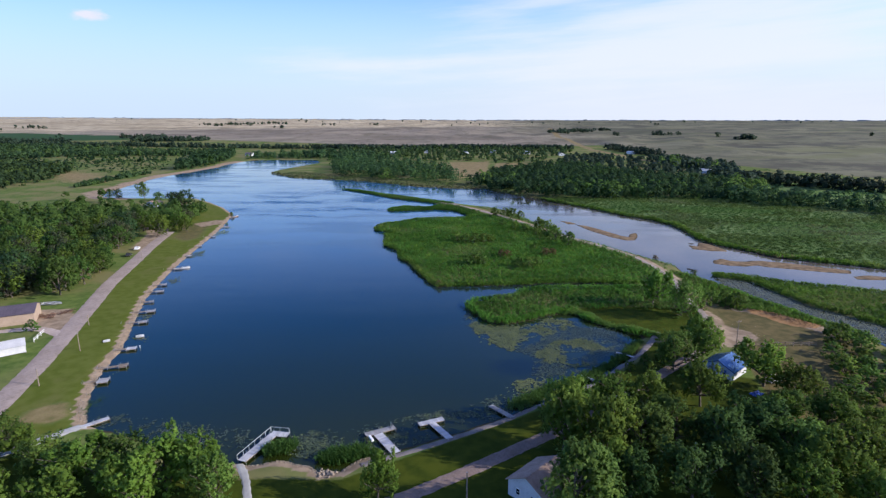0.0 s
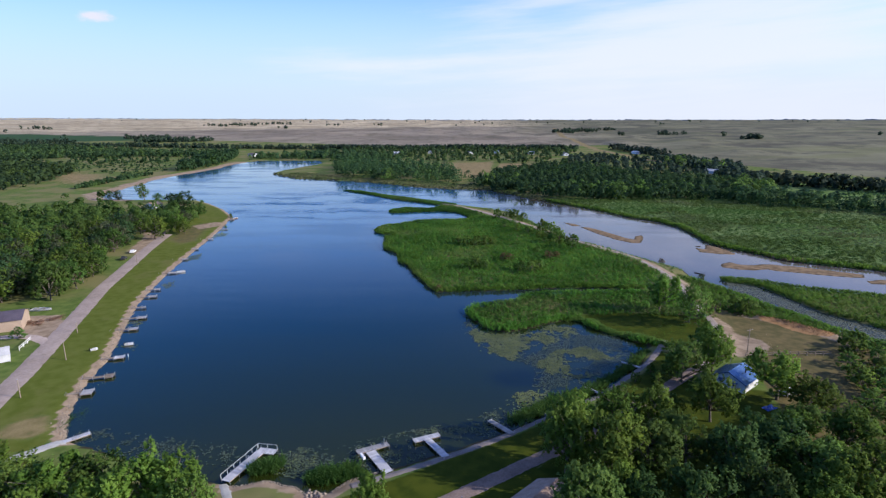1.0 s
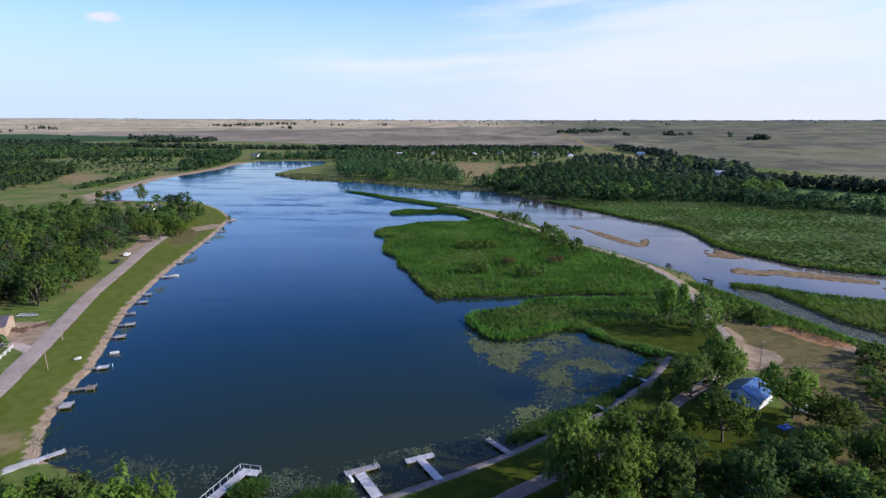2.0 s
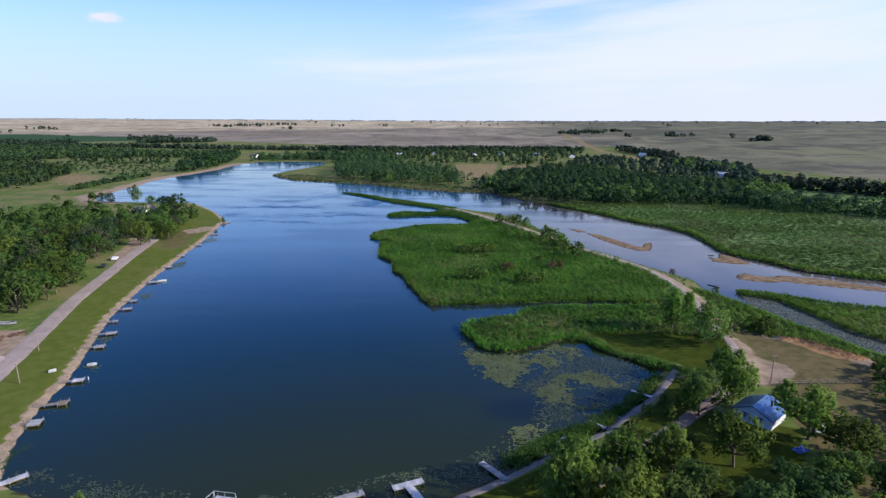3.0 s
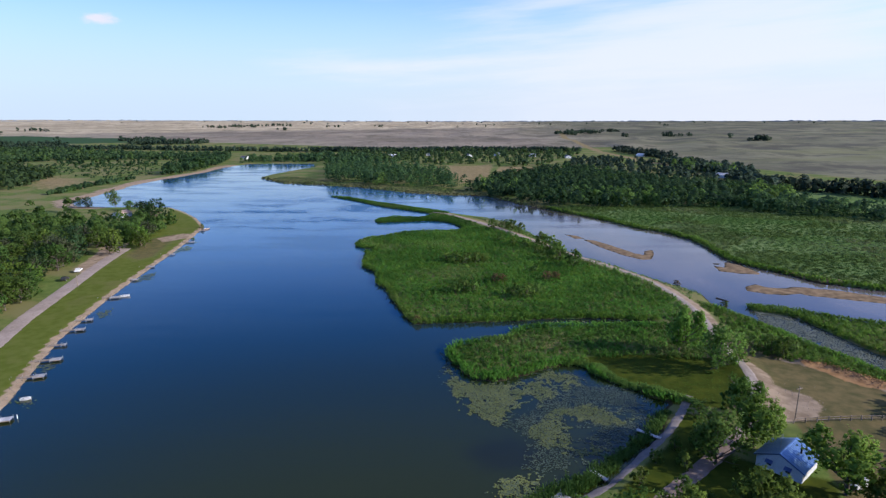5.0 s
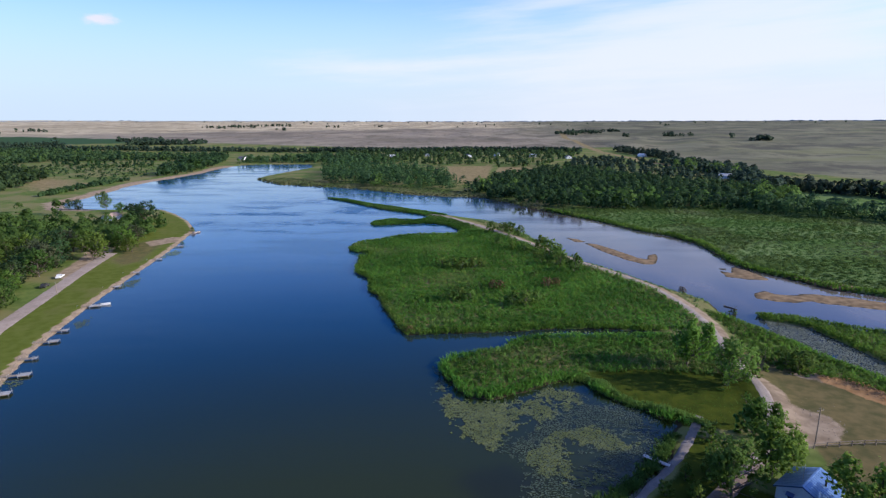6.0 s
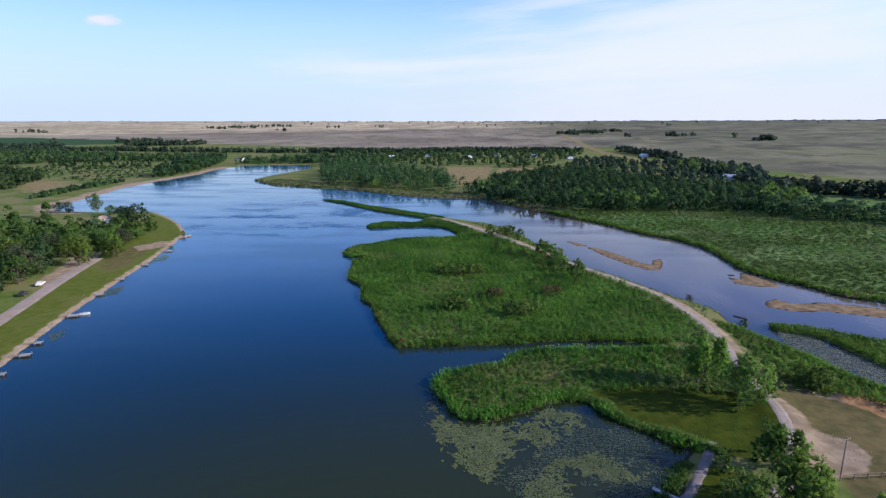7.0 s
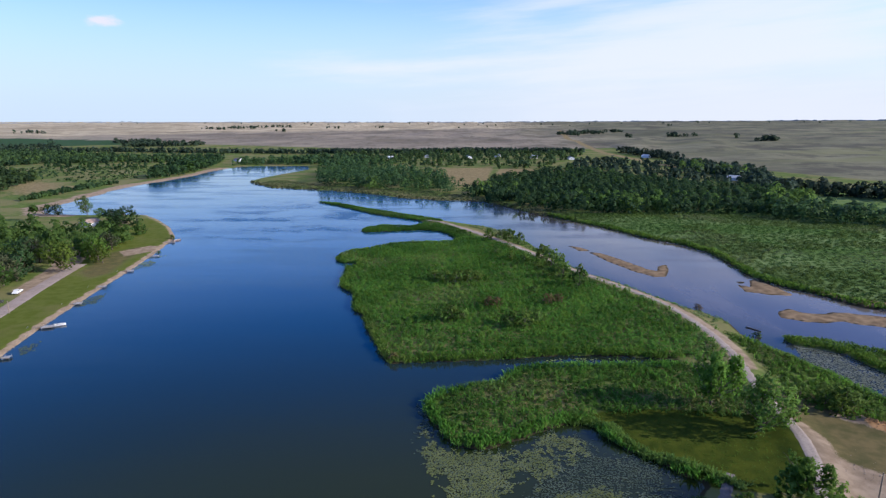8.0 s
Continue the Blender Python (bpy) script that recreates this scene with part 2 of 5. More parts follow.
CREEK_WEED = leafy("creek_leaf", (0.11, 0.135, 0.10), (0.20, 0.225, 0.17), 0.3, 0.1)
SUNK = leafy("sunken_leaf", (0.045, 0.068, 0.055), (0.095, 0.125, 0.090), 0.25, 0.1)
BARK = rough_stuff("bark", (0.07, 0.055, 0.04), (0.17, 0.145, 0.115), 2.0, 0.95, 0.8, 0.05)
GRAVEL = rough_stuff("gravel", (0.305, 0.24, 0.20), (0.43, 0.345, 0.295), 0.25, 0.95, 0.5, 0.03, (0.27, 0.215, 0.165))
STONE = rough_stuff("riprap_stone", (0.22, 0.18, 0.14), (0.38, 0.31, 0.24), 1.2, 0.9, 0.5, 0.05)
CONCRETE = rough_stuff("concrete", (0.36, 0.35, 0.33), (0.50, 0.49, 0.46), 1.0, 0.85, 0.2, 0.01, (0.28, 0.27, 0.25))
DECK = rough_stuff("grey_deck", (0.24, 0.235, 0.235), (0.40, 0.39, 0.385), 1.5, 0.8, 0.3, 0.01, (0.17, 0.16, 0.15))
DECK_WHITE = rough_stuff("pale_deck", (0.40, 0.40, 0.42), (0.55, 0.55, 0.57), 1.5, 0.7, 0.2, 0.01, (0.30, 0.30, 0.31))
WOOD = rough_stuff("weathered_wood", (0.17, 0.13, 0.095), (0.30, 0.245, 0.19), 2.0, 0.9, 0.4, 0.01)
STEEL = rough_stuff("galvanised_steel", (0.35, 0.36, 0.37), (0.50, 0.51, 0.52), 2.0, 0.4, 0.1, 0.005, None, 0.8)
WHITE = rough_stuff("white_paint", (0.66, 0.67, 0.68), (0.80, 0.80, 0.80), 1.0, 0.6, 0.1, 0.005, (0.52, 0.52, 0.50))
LANE = rough_stuff("pink_lane", (0.20, 0.145, 0.12), (0.31, 0.23, 0.195), 0.5, 0.95, 0.5, 0.03, (0.16, 0.12, 0.085))
TRACK = rough_stuff("dirt_track", (0.235, 0.19, 0.16), (0.345, 0.285, 0.245), 0.5, 0.95, 0.5, 0.03, (0.20, 0.165, 0.12))


# ---- shapes ----
def mesh_np(name, verts, faces, mat, smooth=False, normals=None):
    """A mesh from arrays of places and of equal-sided faces."""
    verts, faces = np.asarray(verts, dtype=np.float32), np.asarray(faces, dtype=np.int32)
    me = bpy.data.meshes.new(name)
    me.vertices.add(len(verts))
    me.vertices.foreach_set("co", verts.ravel())
    me.loops.add(faces.size)
    me.loops.foreach_set("vertex_index", faces.ravel())
    me.polygons.add(len(faces))
    me.polygons.foreach_set("loop_start", np.arange(0, faces.size, faces.shape[1], dtype=np.int32))
    me.update(calc_edges=True)
    if smooth:
        me.polygons.foreach_set("use_smooth", np.ones(len(faces), dtype=bool))
    me.materials.append(mat)
    if normals is not None:
        me.polygons.foreach_set("use_smooth", np.ones(len(faces), dtype=bool))
        me.normals_split_custom_set_from_vertices(np.asarray(normals, dtype=np.float32))
    return me


def inside(poly, x, y):
    p, out = np.array(poly), np.zeros(np.shape(x), dtype=bool)
    for (ax, ay), (bx, by) in zip(p, np.roll(p, -1, 0)):
        if ay != by:
            out ^= ((ay > y) != (by > y)) & (x < (bx - ax) * (y - ay) / (by - ay) + ax)
    return out


def away(line, x, y, closed=True):
    """The distance to a line of places."""
    p = np.array(line, dtype=float)
    pairs = list(zip(p, np.roll(p, -1, 0))) if closed else list(zip(p[:-1], p[1:]))
    best = np.full(np.shape(x), 1e9)
    for a, b in pairs:
        d = b - a
        u = np.clip(((x - a[0]) * d[0] + (y - a[1]) * d[1]) / max(d @ d, 1e-9), 0, 1)
        best = np.minimum(best, (x - a[0] - u * d[0]) ** 2 + (y - a[1] - u * d[1]) ** 2)
    return np.sqrt(best)


def depth_in(poly, x, y):
    """Metres inside an outline; negative outside."""
    return np.where(inside(poly, x, y), 1, -1) * away(poly, x, y)


def soft(d, width=2.0):
    return np.clip(0.5 + d / width, 0, 1)


# ---- the plan: the water's edge, walked round once ----
NEAR = [(55.8, 150.1), (51.2, 139.9), (43.5, 132), (36.3, 124.2), (28.7, 120.6), (22.4, 115.2), (14.1, 109.4), (1.7, 102.3), (-9.4, 96.4), (-15.6, 93.9),
        (-19.2, 89.8), (-21.8, 89.2), (-26, 91.9), (-31.7, 93.4), (-36.5, 91.7), (-53.8, 97.4), (-76.2, 106.4)]
LEFT = [(-78.4, 110.4), (-81.9, 116.7), (-85.2, 125.1), (-87.8, 132.9), (-90.4, 145.5), (-95.1, 158.2), (-100.8, 173.1), (-107.2, 190.8), (-111.5, 208.4),
        (-117.0, 233.7), (-120.2, 252), (-123.3, 271.6), (-126.1, 290), (-128.8, 306.8), (-132.2, 326), (-136.3, 345.5), (-139.3, 358), (-140.5, 366), (-143.5, 374), (-160.9, 403), (-183, 431.7), (-202, 451.5)]
BAY = [(-253.8, 454.5), (-279, 459), (-301.2, 488.8), (-303.9, 539.4), (-313.5, 601.3), (-315.6, 644.1), (-307.5, 693), (-302.2, 741), (-304.6, 786.8),
       (-307.4, 838.3), (-297.6, 872.1), (-273.9, 895.3), (-235.8, 887.4), (-198.3, 879.6)]
FAR = [(-181.5, 822.2), (-192.6, 782.2), (-206.9, 720.8), (-210.3, 674.8), (-192.5, 646.7), (-164.4, 614.2), (-136.8, 601.7), (-110.1, 589.5),
       (-78, 572.2), (-46.8, 546.3), (-23.9, 527.1), (8.1, 513.2), (39.2, 508), (56.1, 476.2), (67.1, 451.3), (78, 435), (91.3, 414),
       (106.2, 389.7), (118.1, 363.6), (130.5, 346.6), (137.1, 327.5), (136.6, 310.4), (134.7, 287.7), (137.2, 277.8), (146.2, 261.8), (154.1, 247.2),
       (164.9, 239.9), (176.4, 234.9), (187.4, 227.2), (300, 177), (630, 60)]
CREEK = [(630, 0), (300, 67.5), (165, 117), (124.4, 145.9), (124.4, 156.4), (118.8, 166.1), (116.4, 176.7), (111.9, 185.6), (109.1, 195.3), (104.7, 208.2),
         (100.5, 218.2)]
DIKE = [(100.4, 225.1), (101.6, 234.8), (97.9, 242.9), (92.1, 251.5), (86.4, 263.1), (80.1, 277), (70.5, 292), (64.2, 308.1), (58.2, 333.6),
        (52.8, 356), (46.2, 380.7), (31, 402.3), (6.4, 423), (-17.2, 444), (-44, 467.4), (-75.3, 500.1)]
SPIT = [(-94.7, 510.5), (-72.9, 488.1), (-41.1, 449), (-24, 434), (-9, 422.5), (-4, 416), (-5, 407), (-13, 400.5), (-28, 404.5), (-38, 398),
        (-39.5, 389), (-37, 383.2), (-19, 386), (-6, 389), (6, 385.5), (12, 376), (17, 362)]
REEDS_A = [(13.8, 354), (-10.8, 352), (-22.2, 345), (-36, 334), (-40.8, 323), (-40.2, 317), (-35.6, 311.5), (-29, 310.5), (-28.5, 306), (-33, 303.5), (-31.3, 289.4),
           (-30.5, 275.3), (-24.2, 266.8), (-22.3, 262.5), (-20.2, 248), (-15.1, 240), (-12.5, 229), (-8.3, 217.2), (-5.7, 209.5),
           (-2.5, 203.9), (7.9, 204.8), (29.2, 206.5), (44.8, 209.1), (60, 208.2), (73.5, 206)]
REEDS_B = [(71.4, 202.5), (50.8, 202.5), (36.2, 201.9), (31.5, 200.2), (28.2, 197), (25, 192.3), (18.1, 190.9), (11.4, 187.2), (7.8, 183.9),
           (7.6, 180), (9.8, 174.1), (12.9, 167.7), (15.1, 165.1), (20.7, 164.2), (27.6, 167.7), (32.7, 170.9), (39.2, 174.1), (43.2, 173.7),
           (44.8, 168.8), (48, 163.8), (52.5, 161.1), (55.7, 156), (58.8, 153.9)]
SHORE = NEAR + LEFT + BAY + FAR + CREEK + DIKE + SPIT + REEDS_A + REEDS_B
REED_ISLE = [(110.4, 221.4), (119.2, 219.3), (135, 207.1), (152.1, 200.4), (162.1, 194.7), (210, 168), (195, 142.5), (144, 147), (131.2, 171.1), (125.7, 179.4),
             (123.4, 195.1), (120.9, 209.7), (110.7, 216.1)]
BARS = [
    [(73.2, 345.5), (78.5, 341.2), (82.0, 333.5), (76.4, 333.5)],
    [(80.2, 331.6), (85.8, 328.4), (92.2, 313.5), (97.9, 298.5), (101, 296), (103.8, 304), (108.2, 306.2), (106, 297), (101, 287), (96.5, 287), (91, 295.5), (84.8, 312)],
    [(124.4, 275), (127.8, 272.2), (132.8, 283), (136.4, 277.1), (137.2, 269.7), (137.5, 261.5), (129.8, 262.2), (122.8, 266.6)],
    [(125.2, 281), (129, 278.6), (126.2, 276.6)],
    [(122.6, 244.4), (127.4, 247.2), (129.8, 242.8), (137.3, 241.4), (138.4, 243.4), (143.7, 242.6), (153.4, 238.7), (163, 232), (172, 226), (168, 221), (156, 225), (146.8, 229.5), (139.8, 232.2),
     (137.7, 235.0), (130, 233.4), (124.9, 235), (119.8, 239)],
    [(147, 264.6), (150.2, 260), (155, 254), (161, 248.5), (153.7, 245.6), (149.2, 253.6)],
    [(166, 217.2), (174, 218.7), (181, 215), (174, 212), (165, 213.1)],
]
DIKE_ROAD = [(-3, 417), (6.8, 408.8), (29.4, 370.5), (45, 339), (60.9, 300.8), (70.8, 281.2), (79.8, 264.5), (86.8, 247.5), (88.8, 234.4), (90, 220.6),
             (89.3, 208), (87.7, 199.5), (84.2, 182), (83.8, 173), (82.3, 163), (75, 147), (66, 138), (55.5, 129), (45, 120), (30, 106.5), (18.6, 99), (6.6, 90.4),
             (-8.1, 80.8), (-30, 70.5), (-67.5, 60)]
WEST_ROAD = [(-80, 60), (-91, 82), (-99.3, 111.6), (-105.7, 134.7), (-113.2, 158), (-122.2, 184.7), (-129.5, 206.2), (-137.5, 237), (-145.5, 267), (-150.5, 288), (-155, 309)]


def prairie_edge(x):
    """Where the dry hills begin, beyond the woods."""
    return np.interp(x, [-4300, -1350, -570, 0, 352, 375, 450, 630, 4300], [1720, 1650, 1485, 1245, 1270, 780, 585, 430, 430])


def land_height(x, y):
    """The height of the ground sheet; the water lies at 0."""
    x, y = np.asarray(x, dtype=float), np.asarray(y, dtype=float)
    wob = 0.6 * np.sin(x * 0.9 + 1.3 * np.sin(y * 0.5)) * np.sin(y * 0.8 + 0.7 * np.sin(x * 0.6))
    d = -depth_in(SHORE, x, y) + wob * 0.5
    z = np.where(d > 0, np.minimum(0.28 * d, 0.55 + 0.02 * np.minimum(d, 30)), np.maximum(0.5 * d, -1.5))
    d_isle = depth_in(REED_ISLE, x, y) + wob * 0.5
    z = np.maximum(z, np.clip(0.25 * d_isle, -1.5, 0.4))
    for bar in BARS:
        z = np.maximum(z, np.clip(0.16 * (depth_in(bar, x, y) + wob * 0.6 + 0.1), -1.5, 0.16))
    bank = np.clip(1 - (away(DIKE_ROAD[:16], x, y, False) - 2.0) / 4.0, 0, 1)
    z = np.where(d > 0, z + 0.7 * bank * np.clip(d / 4, 0, 1), z)
    r = np.hypot(x, y)
    rise = np.clip((r - 1200) / 3700, 0, 1)
    roll = np.sin(x * 0.011 + 2 * np.sin(y * 0.004)) * np.sin(y * 0.013 + 1.6 * np.sin(x * 0.005)) + 0.5 * np.sin(x * 0.027 + y * 0.017)
    hill = (46 - np.where(x < 0, 0.0100, 0.0045) * x) * rise ** 0.8 + roll * 2.2 * np.clip((r - 900) / 1200, 0, 1)
    dune = np.sin(x * 0.024 + 1.7 * np.sin(y * 0.009)) * np.sin(y * 0.021 + 1.5 * np.sin(x * 0.008)) + 0.6 * np.sin(x * 0.041 - y * 0.013 + 2 * np.sin(y * 0.006))
    hill = hill + 2.1 * (dune + 1.5) * np.clip((y - prairie_edge(x) - 60) / 250, 0, 1) * np.clip((y + 0.9 * x - 1000) / 500, 0, 1)
    spoil = np.clip(1 - away([(101, 172.5), (106, 169.5), (110, 163), (113, 159)], x, y, False) / 4.0, 0, 1)
    return z + 1.1 * spoil + np.where(d > 20, hill, 0)


def steps(fine_from, fine_to, low, high, step=1.0, grow=1.045):
    line = list(np.arange(fine_from, fine_to + step / 2, step))
    for sign, end in ((1, high), (-1, low)):
        h, at, more = step, line[-1] if sign > 0 else line[0], []
        while at * sign < end * sign:
            h *= grow
            at += sign * h
            more.append(at)
        line = line + more if sign > 0 else more[::-1] + line
    return np.array(line)


# ---- the ground, one sheet to the horizon ----
gx, gy = steps(-168, 183, -4300, 4300, 1.5), steps(75, 375, -900, 4900, 1.5)
X, Y = np.meshgrid(gx, gy)
Z = land_height(X, Y)
n, m = X.shape
idx = np.arange(n * m).reshape(n, m)
quads = np.stack([idx[:-1, :-1], idx[:-1, 1:], idx[1:, 1:], idx[1:, :-1]], -1).reshape(-1, 4)
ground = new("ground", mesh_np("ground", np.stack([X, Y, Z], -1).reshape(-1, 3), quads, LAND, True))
tagged(ground, "meadow, sand and dry prairie round a lake", "ground", kind="structure")

x, y = X.ravel(), Y.ravel()
to_shore = -depth_in(SHORE, x, y)
r = np.hypot(x, y)
WEST_LAWN = [(-78, 102), (-93, 99), (-102, 123), (-114, 156), (-129, 198), (-141, 246), (-150, 285), (-159, 312), (-177, 375), (-195, 438), (-135, 375), (-127.5, 300),
             (-111, 222), (-87, 144)]
SOUTH_LAWN = [(-90, 60), (-80, 99), (-36, 87), (-18, 87), (12, 105), (24, 113), (30, 108), (20, 98), (5, 85), (-8, 76), (-20, 60)]
MARSH_LAWN = [(41, 174), (46, 178), (60, 179), (78, 176), (86, 170), (83, 158), (70, 150), (60, 152), (54, 158), (48, 164), (45, 171)]
DRY_FIELD = [(85.5, 192), (96, 186), (108, 177), (114, 165), (118.5, 151.5), (111, 135), (99, 111), (90, 90), (72, 90), (75, 120), (81, 144), (82.5, 165)]
MARSH_PLAN = [(91, 414), (106, 390), (118, 363), (130, 346), (137, 327), (137, 310), (135, 288), (137, 278), (146, 262), (154, 247), (165, 240), (176, 235),
              (187, 227), (300, 177), (420, 130), (450, 250), (300, 356), (258, 388), (218, 418), (185, 442), (77, 440)]
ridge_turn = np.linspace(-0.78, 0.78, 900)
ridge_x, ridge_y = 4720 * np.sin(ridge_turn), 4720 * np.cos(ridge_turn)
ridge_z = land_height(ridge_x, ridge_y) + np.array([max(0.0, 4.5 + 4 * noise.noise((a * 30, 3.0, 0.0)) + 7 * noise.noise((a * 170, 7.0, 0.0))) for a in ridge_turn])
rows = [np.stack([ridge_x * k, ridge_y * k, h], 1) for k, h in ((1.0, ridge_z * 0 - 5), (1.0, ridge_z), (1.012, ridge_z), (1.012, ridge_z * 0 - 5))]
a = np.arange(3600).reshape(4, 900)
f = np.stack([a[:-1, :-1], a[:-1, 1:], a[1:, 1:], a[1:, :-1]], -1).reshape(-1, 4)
# the ridge's blue-grey holds the distant haze in its colour
tagged(new("backdrop", mesh_np("backdrop", np.concatenate(rows), f, rough_stuff("hazy_ridge", (0.16, 0.19, 0.22), (0.23, 0.26, 0.29), 0.004, 0.95, 0.0))),
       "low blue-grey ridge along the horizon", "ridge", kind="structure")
WEST_DRY = [(-454, 632), (-481, 696), (-445, 694), (-380, 643), (-358, 556), (-393, 557)]
cover = {"lawn": np.maximum.reduce([soft(depth_in(q, x, y)) for q in (WEST_LAWN,)])}
edge_sand = soft(1.3 - np.abs(to_shore - 1.0), 0.8) * ((away(NEAR[9:15], x, y, False) < 3) | (away(LEFT, x, y, False) < 8) | (away(BAY[:10], x, y, False) < 20))
far_sand = soft(7.5 - np.abs(to_shore - 6.5), 5.0) * (away(BAY[1:10], x, y, False) < 30)
yard = np.maximum(soft(depth_in([(85.5, 174), (87.7, 166.2), (86, 160.2), (91, 154.7), (90.8, 149.7), (86.5, 145.4), (80.9, 144), (76, 143), (79, 152), (81.9, 162.2), (83, 170)], x, y), 3.0),
                  soft(depth_in([(-146, 262), (-154, 266), (-164, 300), (-180, 330), (-182, 345), (-168, 340), (-156, 312), (-148, 288)], x, y), 4.0) * 0.9)
yard = np.maximum(yard, soft(depth_in([(-129, 163), (-137, 176), (-126, 178), (-115, 166), (-114, 156), (-122, 157)], x, y), 3.0))
cover["sand"] = np.maximum.reduce([soft(depth_in([(-152, 334), (-144, 348), (-137, 347), (-136, 336), (-144, 324)], x, y), 3.0), edge_sand, far_sand, 0.9 * yard, 
                                   0.8 * soft(3.0 - away(np.array(DIKE_ROAD[:12]) + (0.9, 0), x, y, False), 2.0),
                                   soft(depth_in([(99, 177), (112.5, 168), (117, 154.5), (114, 151.5), (106.5, 163.5), (94.5, 175.5)], x, y), 3.0)])
cover["straw"] = 0.62 * soft(depth_in([(-92, 104), (-93, 112), (-87, 117), (-84, 116), (-79, 109.4), (-82, 104)], x, y), 5.0)
cover["dry"] = np.maximum(soft(depth_in(DRY_FIELD, x, y), 4.0), soft(depth_in([(-150, 292), (-160, 330), (-150, 352), (-140, 346), (-134, 318), (-128, 292), (-136, 280)], x, y), 12.0) * 0.62)
cover["straw"] = np.maximum.reduce([cover["straw"], 0.75 * soft(depth_in(WEST_DRY, x, y), 60.0), soft(7.0 - away([(429, 2302), (330, 1640), (310, 1280), (297, 1074), (300, 924), (306, 797)], x, y, False), 5.0),
                                  soft(depth_in([(-16, 800), (68, 830), (48, 626), (18, 595)], x, y), 15.0),
                                  soft(depth_in([(77, 801), (175, 767), (115, 734), (60, 700)], x, y), 15.0),
                                  soft(depth_in([(-359, 572), (-379, 630), (-359, 629), (-341, 556)], x, y), 10.0)])
# south lawn darkened in place of tree shade; the mown meadow is olive itself
cover["turf_and_shade"] = np.maximum(soft(depth_in(SOUTH_LAWN, x, y)), soft(depth_in(MARSH_LAWN, x, y), 3.0))
# shore lawn and grove floor darkened in place of tree shade
cover["turf_and_shade"] = np.maximum(cover["turf_and_shade"], soft(depth_in([(28, 112), (40, 124), (52, 137), (60, 149), (68, 143), (62, 132), (76, 124), (70, 112), (56, 108), (40, 104)], x, y), 4.0))
cover["turf_and_shade"] = np.maximum(cover["turf_and_shade"], soft(depth_in([(-160, -260), (-110, 40), (-88, 84), (-80, 99), (-20, 62), (-8, 76), (20, 98), (30, 108), (52, 108), (66, 110), (70, 90), (80, 40), (130, -260)], x, y), 4.0))
cover["sedge"] = np.maximum(soft(depth_in(MARSH_PLAN, x, y), 8.0), soft(depth_in([(185, 442), (218, 418), (258, 388), (300, 356), (450, 250), (540, 330), (380, 500), (300, 571), (281, 508)], x, y), 12.0))
cover["hill"] = soft(y - prairie_edge(x), 60.0)
cover["crop"] = soft(depth_in([(-1900, 1500), (-1900, 1800), (-1378, 1766), (-1186, 1795), (-931, 1671), (-794, 1437), (-956, 1401), (-1040, 1340)], x, y), 30.0)
cover["olive"] = soft(x - 260 - 0.05 * y, 400.0 + 0.5 * np.abs(y)) * (r > 300)
# paler with distance: far tan hills, and horizon haze put into the colour
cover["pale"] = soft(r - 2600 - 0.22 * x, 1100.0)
cover["clay"] = soft(depth_in([(99, 173.5), (108.6, 174), (112.5, 168), (116, 160), (112, 157), (106.7, 160.2), (104.4, 163.4), (102.4, 167.5), (99.5, 170.6)], x, y), 2.0)
cover["wet"] = np.maximum.reduce([soft(depth_in(b, x, y) + 2.5, 1.0) for b in BARS])
cover["mud"] = np.maximum(soft(0.7 - np.abs(to_shore - 0.2), 0.8) * (cover["sand"] < 0.3), 0.75 * np.maximum.reduce([soft(0.7 - np.abs(depth_in(b, x, y) - 0.1), 1.0) for b in BARS]))
worn = np.maximum(soft(depth_in([(-150, 292), (-160, 330), (-150, 352), (-140, 346), (-134, 318), (-128, 292), (-136, 280)], x, y), 12.0), soft(depth_in([(-92, 104), (-93, 112), (-87, 117), (-84, 116), (-79, 109.4), (-82, 104)], x, y), 5.0))
cover["lawn"] = cover["lawn"] * (1 - 0.62 * worn)
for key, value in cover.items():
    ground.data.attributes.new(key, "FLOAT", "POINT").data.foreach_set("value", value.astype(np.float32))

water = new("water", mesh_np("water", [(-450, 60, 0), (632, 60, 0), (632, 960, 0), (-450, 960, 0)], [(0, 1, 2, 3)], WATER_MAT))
tagged(water, "still dark blue lake and shallow river", "water", kind="structure")


def ribbon(name, line, width, lift, mat, label, category):
    """A road laid on the ground along a line, with a slightly ragged edge."""
    p = np.array(line, dtype=float)
    s = np.r_[0, np.cumsum(np.hypot(*np.diff(p, axis=0).T))]
    u = np.arange(0, s[-1], 1.0)
    for _ in range(2):
        p = np.stack([np.interp(u, s, p[:, 0]), np.interp(u, s, p[:, 1])], 1)
        p[3:-3] = sum(p[3 + k:len(p) - 3 + k] for k in range(-3, 4)) / 7
        s = np.r_[0, np.cumsum(np.hypot(*np.diff(p, axis=0).T))]
    t = np.gradient(p, axis=0)
    side = np.stack([t[:, 1], -t[:, 0]], 1) / np.hypot(*t.T)[:, None]
    rng, rows = np.random.default_rng(4), []
    k = np.arange(-3, 4) / 3
    for j in k:
        rag = (rng.random(len(p)) - 0.5) * 0.35 * (abs(j) == 1)
        q = p + side * (j * width / 2 + rag)[:, None]
        rows.append(np.c_[q, land_height(q[:, 0], q[:, 1]) + lift - 0.10 * (abs(j) == 1)])
    v = np.stack(rows, 1)
    a = np.arange(len(p) * 7).reshape(len(p), 7)
    f = np.stack([a[:-1, :-1], a[:-1, 1:], a[1:, 1:], a[1:, :-1]], -1).reshape(-1, 4)
    return tagged(new(name, mesh_np(name, v.reshape(-1, 3), f, mat, True)), label, category, kind="structure")


